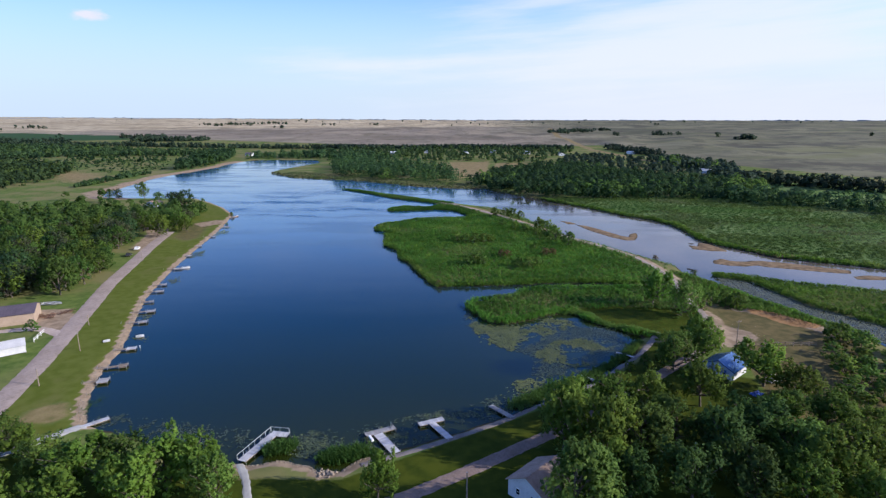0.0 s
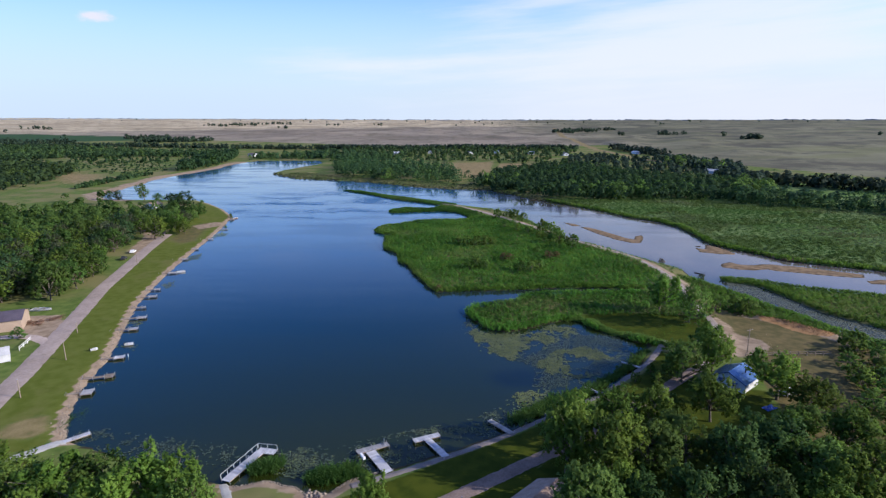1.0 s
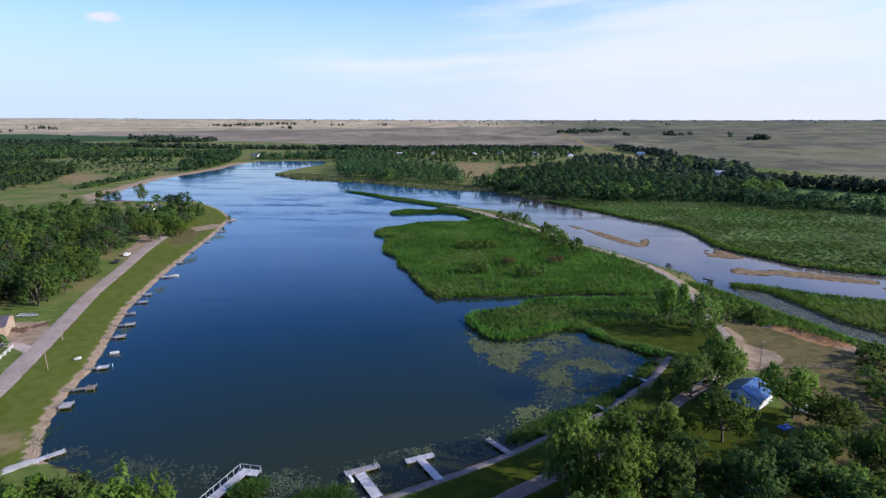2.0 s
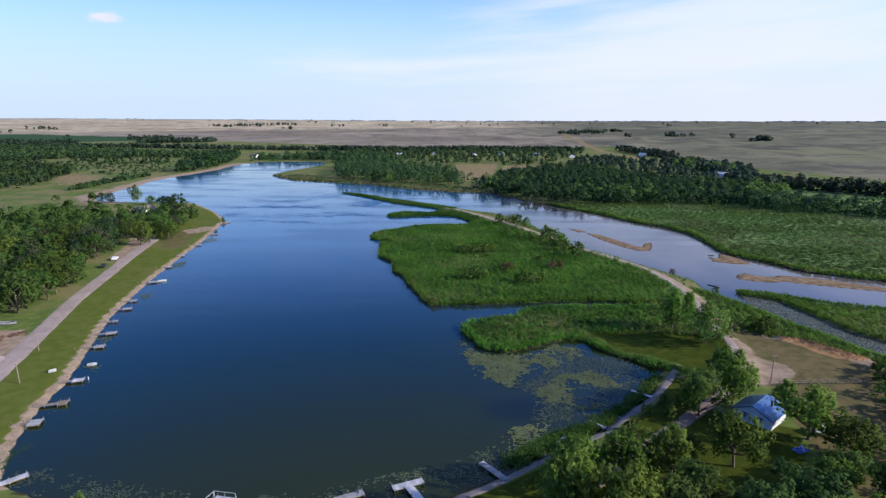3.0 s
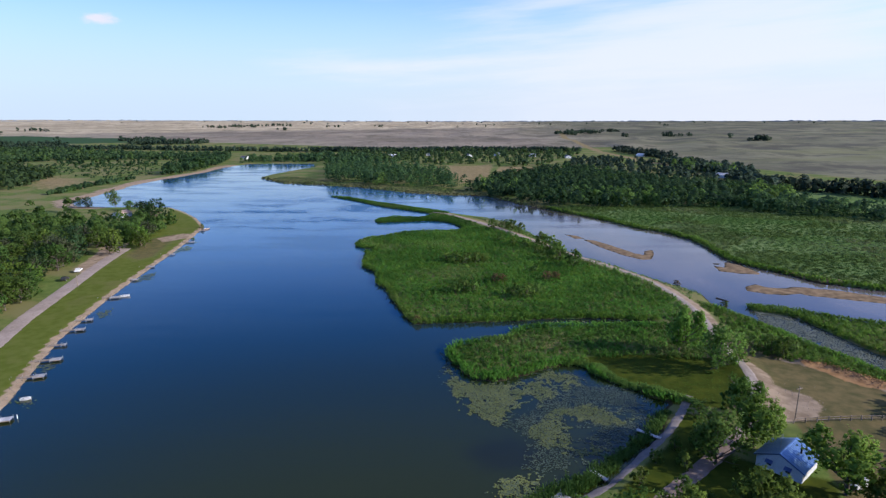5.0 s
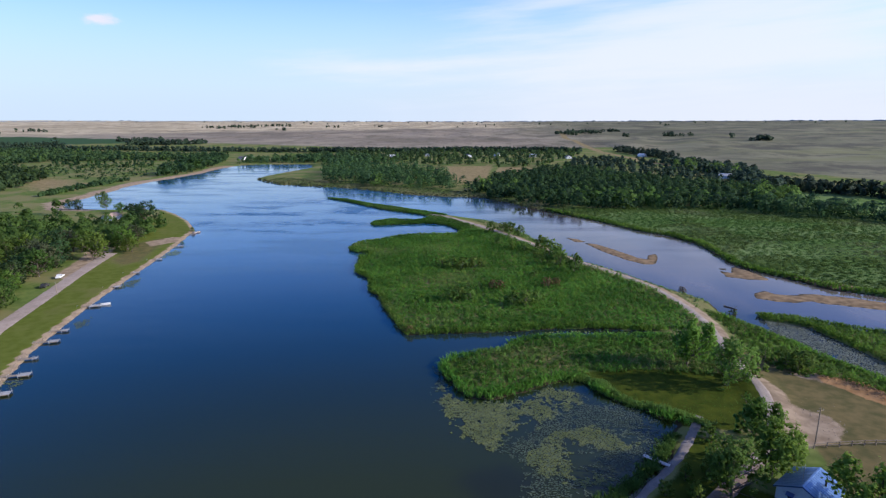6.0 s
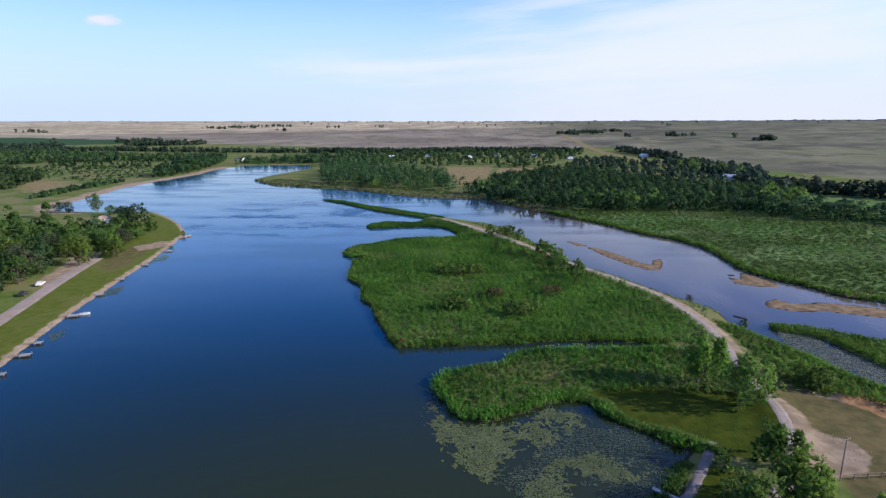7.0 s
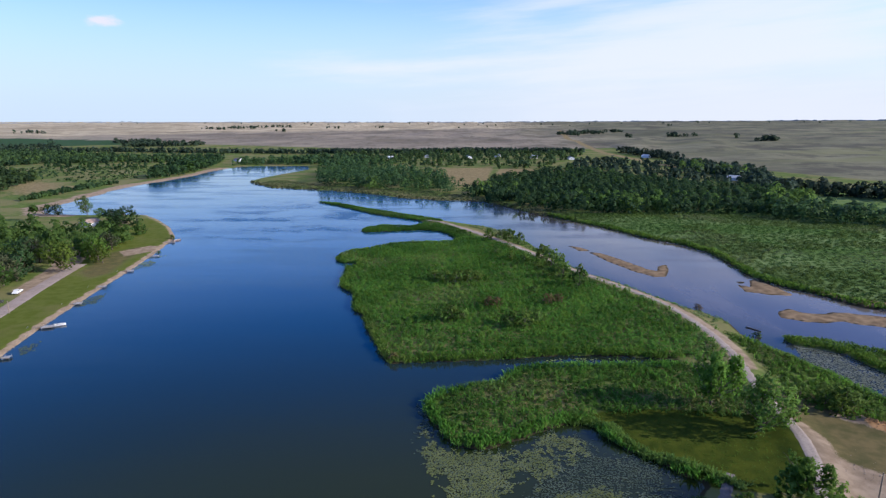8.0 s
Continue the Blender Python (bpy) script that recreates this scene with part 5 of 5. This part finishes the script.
for hx, hy, ht in ((40, 1010, 20), (90, 1040, 60), (-30, 1050, 0), (150, 1000, 40), (-90, 1010, 80), (330, 990, 30), (300, 640, 50), (-420, 1010, 20), (-340, 990, 70), (200, 960, 10)):
    gable_house("farmhouse", hx, hy, ht, 9, 13, 3.0, 5.0, WALL_WHITE, ROOF_DARK if hx % 3 else WHITE, "white farmhouse among far trees", [("front", 0, 1, 1.4, 1.2)])


# ---- docks ----
def deck_run(dock, a, b, width, z, mat, posts=True):
    """A stretch of decking from a to b: boards, edge beams and posts into the water."""
    a, b = Vector((*a, z)), Vector((*b, z))
    d = b - a
    turn = math.degrees(math.atan2(d.y, d.x))
    mid = (a + b) / 2
    inv = dock.matrix_world.inverted()
    m = inv @ pose(*mid, 0, 0, turn)
    count = max(2, int(d.length / 0.45))
    shared = None
    for k in range(count):
        put = m @ pose((k + 0.5) * d.length / count - d.length / 2, 0, 0)
        if shared is None:
            board = part("board", block((d.length / count - 0.03, width, 0.05), bevel=0.012), mat, dock)
            shared = board.data
        else:
            board = new("board", shared)
            board.parent = dock
        board.matrix_local = put
    for s in (-1, 1):
        bm = block((d.length, 0.08, 0.18), (0, s * (width / 2 - 0.06), -0.12), bevel=0.01)
        bm.transform(m)
        part("beam", bm, WOOD, dock)
    if posts:
        n = max(2, int(d.length / 2.2) + 1)
        for k in range(n):
            for s in (-1, 1):
                bm = rod(0.05, z + 1.6, (-d.length / 2 + 0.15 + k * (d.length - 0.3) / (n - 1), s * (width / 2 + 0.04), -z - 1.2))
                bm.transform(m)
                part("post", bm, STEEL, dock)


def rail(dock, a, b, z, tall=1.0):
    a, b = Vector((*a, z)), Vector((*b, z))
    d = b - a
    m = dock.matrix_world.inverted() @ pose(*a, 0, 0, math.degrees(math.atan2(d.y, d.x)))
    bm = block((d.length, 0.06, 0.06), (d.length / 2, 0, tall), bevel=0.01)
    bm.transform(m)
    top = part("handrail", bm, WHITE, dock)
    n = max(2, int(d.length / 1.5) + 1)
    for k in range(n):
        bm = rod(0.035, tall, (k * d.length / (n - 1), 0, 0), sides=6)
        bm.transform(m)
        part("baluster", bm, WHITE, top)


def dock_at(x, y, label, group=""):
    return thing("dock", x, y, 0, 0.0, label, "dock", group)


dock = dock_at(-36, 98, "pale wooden fishing dock with a white handrail")
deck_run(dock, (-38.0, 92.4), (-34.6, 101.6), 1.8, 0.62, DECK_WHITE)
deck_run(dock, (-35.3, 101.9), (-31.6, 101.2), 1.8, 0.626, DECK_WHITE)
rail(dock, (-38.9, 92.8), (-35.5, 102.4), 0.64)
rail(dock, (-35.5, 102.6), (-31.6, 102.0), 0.64)
dock = dock_at(-13, 99, "wide grey platform dock with a bench")
deck_run(dock, (-9.2, 95.0), (-13.4, 101.6), 1.9, 0.55, DECK_WHITE)
deck_run(dock, (-16.0, 101.3), (-10.2, 104.2), 1.5, 0.556, DECK)
part("bench", block((0.5, 1.8, 0.45), (-1.6, 0.6, 0.8), (0, 0, 30), 0.03), WHITE, dock)
part("ladder", block((0.08, 0.5, 1.6), (2.0, 5.0, 0.9), (0, 0, 25), 0.01), STEEL, dock)
dock = dock_at(-1, 103, "pale T-shaped dock on steel posts")
deck_run(dock, (1.6, 99.3), (-2.7, 106.0), 1.5, 0.55, DECK_WHITE)
deck_run(dock, (-5.3, 105.2), (-0.1, 107.5), 1.5, 0.556, DECK_WHITE)
dock = dock_at(12, 110, "narrow grey dock beside the shore path")
deck_run(dock, (14.8, 107.8), (10.4, 113.1), 1.3, 0.5, DECK)
dock = dock_at(-74, 106.5, "white floating dock beside a boat ramp")
deck_run(dock, (-76.2, 104.5), (-72.2, 108.5), 1.4, 0.4, DECK_WHITE)
dock = dock_at(49, 140.5, "narrow pale pier in the lily pads")
deck_run(dock, (51.2, 138.7), (47.4, 142.1), 0.9, 0.45, DECK_WHITE)
dock = dock_at(35.7, 127, "short pale pier in the lily pads")
deck_run(dock, (36.8, 125.3), (34.6, 128.2), 0.9, 0.45, DECK_WHITE)
dock = dock_at(28, 120, "square grey swimming platform by the shore")
deck_run(dock, (29.6, 118.4), (26.8, 121.2), 2.6, 0.5, DECK)


def boat(x, y, turn, z, length, mat, label):
    """A small open boat: a pointed hull with a gunwale, benches and an outboard motor."""
    ob = thing("boat", x, y, turn, z, label, "boat")
    n, w = 9, length * 0.19
    rows = []
    for k in range(n):
        u = k / (n - 1)
        half = w * (1 - max(u - 0.45, 0) ** 2 * 3.1)
        keel = 0.28 * max(u - 0.6, 0) ** 1.5 * 2
        rows.append([(length * (u - 0.5), s * half * f, h) for s, f, h in ((-1, 1, 0.55 + 0.25 * u), (-1, 0.8, 0.12 + keel), (0, 0, keel), (1, 0.8, 0.12 + keel), (1, 1, 0.55 + 0.25 * u))])
    bm = bmesh.new()
    grid = [[bm.verts.new(p) for p in row] for row in rows]
    for a, b in zip(grid[:-1], grid[1:]):
        for i in range(4):
            bm.faces.new((a[i], a[i + 1], b[i + 1], b[i]))
    bm.faces.new(grid[0])
    bmesh.ops.solidify(bm, geom=bm.faces[:], thickness=0.04)
    hull = part("hull", bm, mat, ob)
    bm = bmesh.new()
    for s in (0, 4):
        for a, b in zip(rows[:-1], rows[1:]):
            p, q = Vector(a[s]), Vector(b[s])
            block(((q - p).length + 0.02, 0.09, 0.06), (*((p + q) / 2),), (0, 0, math.degrees(math.atan2(q.y - p.y, q.x - p.x))), 0.01, bm)
    part("gunwale", bm, WHITE, hull)
    for u in (-0.25, 0.08):
        part("bench", block((0.35, w * 1.7, 0.06), (length * u, 0, 0.45)), WOOD, ob)
    motor = part("motor", block((0.30, 0.28, 0.45), (-length / 2 - 0.12, 0, 0.75), bevel=0.06), RUBBER, ob)
    part("shaft", block((0.12, 0.10, 0.7), (-length / 2 - 0.14, 0, 0.25), bevel=0.02), RUBBER, motor)
    return ob


# docks of the west shore: platform centre, length of the gangway, size of the platform
for k, (x, y, gang, long, wide) in enumerate([(-83.4, 126.0, 4.2, 3.0, 3.2), (-83.2, 134.6, 6.0, 2.4, 2.6), (-87.2, 145.8, 4.0, 3.0, 2.2), (-95.0, 166.9, 6.0, 3.0, 2.4), (-97.8, 177.0, 5.5, 3.2, 2.4),
                                           (-102.6, 187.2, 4.0, 1.4, 1.6), (-105.7, 199.2, 5.0, 3.0, 2.2), (-108.4, 207.9, 4.0, 2.2, 2.0), (-113.8, 231.4, 5.0, 3.8, 2.6), (-119.4, 254.6, 5.0, 2.8, 2.4),
                                           (-123.4, 275.2, 5.0, 2.6, 2.2), (-125.8, 298.8, 5.0, 2.6, 2.2), (-128.8, 326.6, 5.0, 2.6, 2.2)]):
    d = Vector((math.cos(radians(17)), math.sin(radians(17)), 0))
    dock = dock_at(x, y, "pale aluminium boat lift dock" if k == 2 else "weathered grey wooden dock on posts", "docks of the west shore")
    c = Vector((x, y, 0)) - d * 0.5
    long, wide, gang = long * 0.85, wide * 0.85, gang - 0.8
    mat = DECK_WHITE if k == 2 else (DECK, WOOD)[k == 1]
    deck_run(dock, (c - d * long / 2)[:2], (c + d * long / 2)[:2], wide, 0.55, mat)
    deck_run(dock, (c - d * (long / 2 + gang))[:2], (c - d * (long / 2 + 0.02))[:2], 0.9, 0.54, WOOD)
    if k == 2:
        for s in (-1, 1):
            part("lift_post", rod(0.08, 1.3, (s * 1.2, s * 0.9 + 0.2, -0.4)), WHITE, dock)
boat(-90.4, 155.2, 15, -0.12, 2.3, WHITE, "small white open boat at the bank")
boat(-112.0, 233.4, 20, -0.10, 3.4, WHITE, "white open boat moored beside a dock")
boat(-97.0, 149.7, 30, None, 1.7, WHITE, "small white boat lying on the lawn")
boat(-134.8, 182.0, 5, None, 6.5, CANVAS, "white covered boat standing in a yard")


dock = dock_at(-139, 358, "small weathered dock at the grassy point", "docks of the west shore")
deck_run(dock, (-141, 357), (-136.5, 359.5), 2.0, 0.5, WOOD)
boat(-137.5, 363.5, 60, -0.1, 4.5, ROOF_TAN, "small red-brown boat tied up at the point")


# ---- poles, fences, cars ----
def pole(x, y, tall, arm=False, label="weathered wooden utility pole", lean=0.0):
    ob = thing("utility_pole", x, y, 20, None, label, "pole")
    part("shaft", rod(0.14, tall + 0.4, (0, 0, -0.4), (lean, 0, 0), 10, 0.09), WOOD, ob)
    if arm:
        bar = part("crossarm", block((1.8, 0.10, 0.12), (0, 0, tall - 0.5)), WOOD, ob)
        for dx in (-0.75, 0.75):
            part("insulator", rod(0.05, 0.16, (dx, 0, tall - 0.42)), STEEL, bar)
    else:
        part("cap", rod(0.12, 0.10, (0, 0, tall - 0.06), sides=10, top=0.05), STEEL, ob)


pole(81.7, 145.1, 7.5, True)
for x, y, tall in ((-97.3, 122.6, 4.6), (-100.6, 143.3, 5.2), (-110.3, 162.9, 3.4), (-135.7, 242.8, 4.5), (3.8, 81.3, 5.0), (43.6, 86, 7.0)):
    pole(x, y, tall, False, "short pale wooden lamp pole beside a road")


def rail_fence(line, label, mat=WOOD):
    """Posts with two rails between them."""
    ob = thing("fence", *line[0], 0, 0.0, label, "fence")
    origin = Vector((*line[0], 0))
    for a, b in zip(line[:-1], line[1:]):
        span = math.hypot(b[0] - a[0], b[1] - a[1])
        n = max(1, round(span / 2.4))
        for k in range(n):
            p = Vector((*a, 0)).lerp(Vector((*b, 0)), k / n)
            q = Vector((*a, 0)).lerp(Vector((*b, 0)), (k + 1) / n)
            p.z, q.z = height_at(p.x, p.y), height_at(q.x, q.y)
            part("post", rod(0.09, 1.4, (*(p - origin)[:2], p.z - 0.2), sides=6), mat, ob)
            turn = math.degrees(math.atan2(q.y - p.y, q.x - p.x))
            for h in (0.55, 1.05):
                m = (p + q) / 2 - origin
                part("rail", block(((q - p).length, 0.05, 0.16), (m.x, m.y, m.z + h), (0, 0, turn), 0.01), mat, ob)


rail_fence([(80.4, 143.4), (90.5, 144.2), (104, 144.8)], "low weathered plank fence across a dry field")
rail_fence([(-117.4, 149.0), (-119.6, 156.5)], "low white fence beside a yard", WHITE)


def car(x, y, turn, mat, label):
    """A pickup-like car: body, cabin, glass, wheels."""
    ob = thing("car", x, y, turn, height_at(x, y) + 0.06, label, "car")
    body = part("body", prism([(-2.3, 0.45), (2.3, 0.45), (2.35, 0.85), (1.1, 1.0), (-2.3, 1.02), (-2.35, 0.7)], 1.8, -0.9), mat, ob)
    cab = part("cabin", prism([(-1.6, 1.0), (1.1, 0.98), (0.35, 1.55), (-1.2, 1.58)], 1.6, -0.8), mat, ob)
    part("windscreen", block((0.82, 1.4, 0.02), (0.75, 0, 1.29), (0, 38, 0), 0), GLASS, cab)
    for s in (-1, 1):
        part("side_window", block((1.5, 0.02, 0.34), (-0.4, s * 0.81, 1.28), bevel=0), GLASS, cab)
        for dx in (-1.45, 1.45):
            tyre = part("wheel", rod(0.34, 0.22, (dx, s * 0.80 - 0.11, 0.34), (-90, 0, 0), 14), RUBBER, ob)
            part("rim", rod(0.19, 0.24, (dx, s * 0.80 - 0.12, 0.34), (-90, 0, 0), 10), STEEL, tyre)
        part("headlight", block((0.06, 0.3, 0.14), (2.34, s * 0.6, 0.72), bevel=0.01), WHITE, body)
    part("bumper", block((0.12, 1.7, 0.18), (2.38, 0, 0.5), bevel=0.03), STEEL, body)


car(-149.6, 264.5, 105, WHITE, "white car parked beside the gravel road")
car(-146.6, 251.5, 105, CAR_DARK, "dark car parked beside the gravel road")
car(79.6, 122.8, 20, WHITE, "white car parked under a tree by the cottage")
tarp = thing("tarpaulin", 71.8, 116.8, 25, None, "crumpled blue tarpaulin on the ground", "tarpaulin")
bm = bmesh.new()
bmesh.ops.create_grid(bm, x_segments=8, y_segments=6, size=1.0)
for v in bm.verts:
    v.co = (v.co.x * 1.6, v.co.y * 0.9, 0.25 + 0.14 * math.sin(v.co.x * 5) * math.cos(v.co.y * 4) - 0.2 * max(abs(v.co.x), abs(v.co.y)) ** 4)
part("sheet", bm, TARP_BLUE, tarp)

# ---- paths, ramp and stones ----
ribbon("path_shore", [(64, 156), (60.8, 150.8), (55.3, 142.8), (48.4, 135.8), (41.8, 129), (36.4, 124), (26.8, 116.6), (20.8, 113.2), (13.8, 107.3), (1.7, 100.0), (-9.3, 94.0), (-15.4, 91.2)],
       1.9, 0.08, PATH, "worn stony path along the shore", "path")
ribbon("path_dock", [(-38.2, 92.2), (-36, 88.5), (-33, 81.7), (-31, 74), (-30, 66)], 1.5, 0.08, CONCRETE, "narrow concrete walk to the dock", "path")
ribbon("boat_ramp", [(-88, 91), (-83.5, 96), (-79.1, 101), (-75.4, 105.4)], 2.6, 0.10, CONCRETE, "concrete boat ramp into the lake", "ramp")
ribbon("driveway", [(-113.5, 154.5), (-119, 158.3), (-125, 159.7), (-133.2, 157), (-150, 150)], 3.6, 0.075, GRAVEL, "pale gravel driveway to a shed", "driveway")


def stones(name, q, size, rng, label, sink=0.35, mat=None):
    """Loose stones: squashed, uneven eight-cornered lumps, joined."""
    k = len(q)
    corner = np.array([(x, y, z) for x in (-1, 1) for y in (-1, 1) for z in (-1, 1)], dtype=float) * 0.62
    tip = np.array([(0, 0, 1.0), (0, 0, -1.0)])
    shape = np.concatenate([corner, tip])
    s = size * (0.5 + rng.random((k, 1, 1)))
    w = rng.random(k) * 6.28
    v = shape[None] * (0.75 + 0.5 * rng.random((k, 10, 3))) * s * (1, 0.85, 0.65)
    c, sn = np.cos(w)[:, None], np.sin(w)[:, None]
    v = np.stack([v[..., 0] * c - v[..., 1] * sn, v[..., 0] * sn + v[..., 1] * c, v[..., 2]], -1)
    z = np.maximum(land_height(q[:, 0], q[:, 1]), -0.2)
    v += np.stack([q[:, 0], q[:, 1], z + size * (0.5 - sink)], 1)[:, None]
    f = np.array([(0, 1, 3), (0, 3, 2), (4, 6, 7), (4, 7, 5), (0, 4, 5), (0, 5, 1), (2, 3, 7), (2, 7, 6), (1, 5, 8), (5, 7, 8), (7, 3, 8), (3, 1, 8), (0, 2, 9), (2, 6, 9), (6, 4, 9), (4, 0, 9)])
    F = (f[None] + 10 * np.arange(k)[:, None, None]).reshape(-1, 3)
    return tagged(new(name, mesh_np(name, v.reshape(-1, 3), F, mat or STONE)), label, "stones", kind="stuff")


def along(line, count, spread, rng, shift=0.0):
    p = np.array(line, dtype=float)
    s = np.r_[0, np.cumsum(np.hypot(*np.diff(p, axis=0).T))]
    u = rng.random(count) * s[-1]
    q = np.stack([np.interp(u, s, p[:, 0]), np.interp(u, s, p[:, 1])], 1)
    return q + rng.normal(size=q.shape) * spread + (shift, 0)


rng = np.random.default_rng(21)
stones("riprap", along(LEFT[:16], 3000, 0.5, rng, -0.8), 0.13, rng, "pale broken stone along the west bank")
stones("riprap", along([(-76, 107), (-78.5, 109), (-82, 115)], 260, 0.6, rng), 0.15, rng, "pale broken stone beside the boat ramp")
stones("riprap", along(NEAR[8:15], 620, 0.4, rng), 0.13, rng, "grey stones along the south bank")
stones("riprap", along([(-22.5, 89.6), (-20.5, 89.0)], 50, 0.6, rng), 0.35, rng, "heap of grey boulders at the bank")
def lumber(x, y, turn):
    """A few loose planks and short logs thrown on a heap."""
    heap = thing("lumber_heap", x, y, turn, None, "untidy heap of old brown planks in a yard", "lumber")
    for k in range(11):
        a, b = 0.8 * math.sin(k * 2.1), 0.6 * math.cos(k * 3.7)
        part("plank", block((1.6 + 0.5 * (k % 3), 0.22, 0.07), (a, b, 0.06 + 0.05 * k), (4 * math.sin(k), 3 * math.cos(k), 37 * k), 0.01), LUMBER, heap)


LUMBER = rough_stuff("old_lumber", (0.10, 0.055, 0.035), (0.22, 0.125, 0.08), 1.5, 0.9, 0.3, 0.01)
for x, y, turn in ((-129.4, 169.4, 10), (-127.6, 171.4, 70), (-125.2, 173.2, 120), (-124.2, 175.2, 30), (-131.2, 170.6, 150), (-126.6, 169.0, 95)):
    lumber(x, y, turn)
CLAY = rough_stuff("orange_clay", (0.26, 0.14, 0.06), (0.42, 0.245, 0.115), 1.5, 0.95, 0.5, 0.03, (0.20, 0.12, 0.06))
stones("rubble", along([(101, 172.5), (106, 169.5), (110, 163), (113, 159)], 700, 1.3, rng), 0.12, rng, "low bank of loose orange clay clods", 0.3, CLAY)
stones("rubble", along([(87, 160), (90, 154), (86, 148)], 60, 2.2, rng), 0.10, rng, "loose stones on a gravel yard")

log = thing("driftwood_log", 105.8, 228.1, -54, -0.05, "dark driftwood log stranded in the river", "log")
part("trunk", rod(0.28, 4.6, (-2.3, 0, 0.15), (0, 90, 0), 9, 0.12), BARK, log)
for dx, tilt in ((0.3, 35), (1.1, -40)):
    part("branch", rod(0.09, 1.3, (dx, 0, 0.25), (tilt, 40, 0), 6, 0.03), BARK, log)

# reeds and bushes at the near bank
q = np.concatenate([along([(-23, 93.5), (-15, 95.5)], 260, 0.8, rng), along([(-34, 96), (-30, 97.5)], 120, 0.7, rng)])
reeds("reed_clump", q, 1.9, 0.08, MARSH, rng, "clump of tall pale green reeds at the bank", 14)
q = along([(16, 113.6), (22, 118), (28, 122.5), (36, 127), (44, 134), (52, 142), (56, 149)], 900, 1.1, rng)
q = q[away([(60.8, 150.8), (48.4, 135.8), (36.4, 124), (20.8, 113.2)], q[:, 0], q[:, 1], False) > 1.6]
reeds("reed_fringe", q, 1.2, 0.09, MARSH, rng, "green reeds along the shore path", 12)
q = along([(-79.0, 112), (-81.0, 122)], 520, 1.0, rng, 1.0)
reeds("reed_clump", q, 0.36, 0.06, MARSH, rng, "soft green reeds standing in shallow water", 8)
for poly in ([(-83, 127), (-78, 130), (-79, 135), (-85, 133)], [(-91, 147), (-86, 152), (-89, 158), (-94, 154)], [(-98, 168), (-93, 172), (-96, 176), (-101, 173)],
             [(-107, 210), (-103, 214), (-108, 222), (-112, 216)], [(-118, 250), (-113, 256), (-118, 268), (-122, 260)], [(-128, 300), (-122, 308), (-126, 330), (-133, 325)]):
    pads("water_weed", poly, 0.5, 0.22, rng, -0.15, "patch of green weed off the west bank")
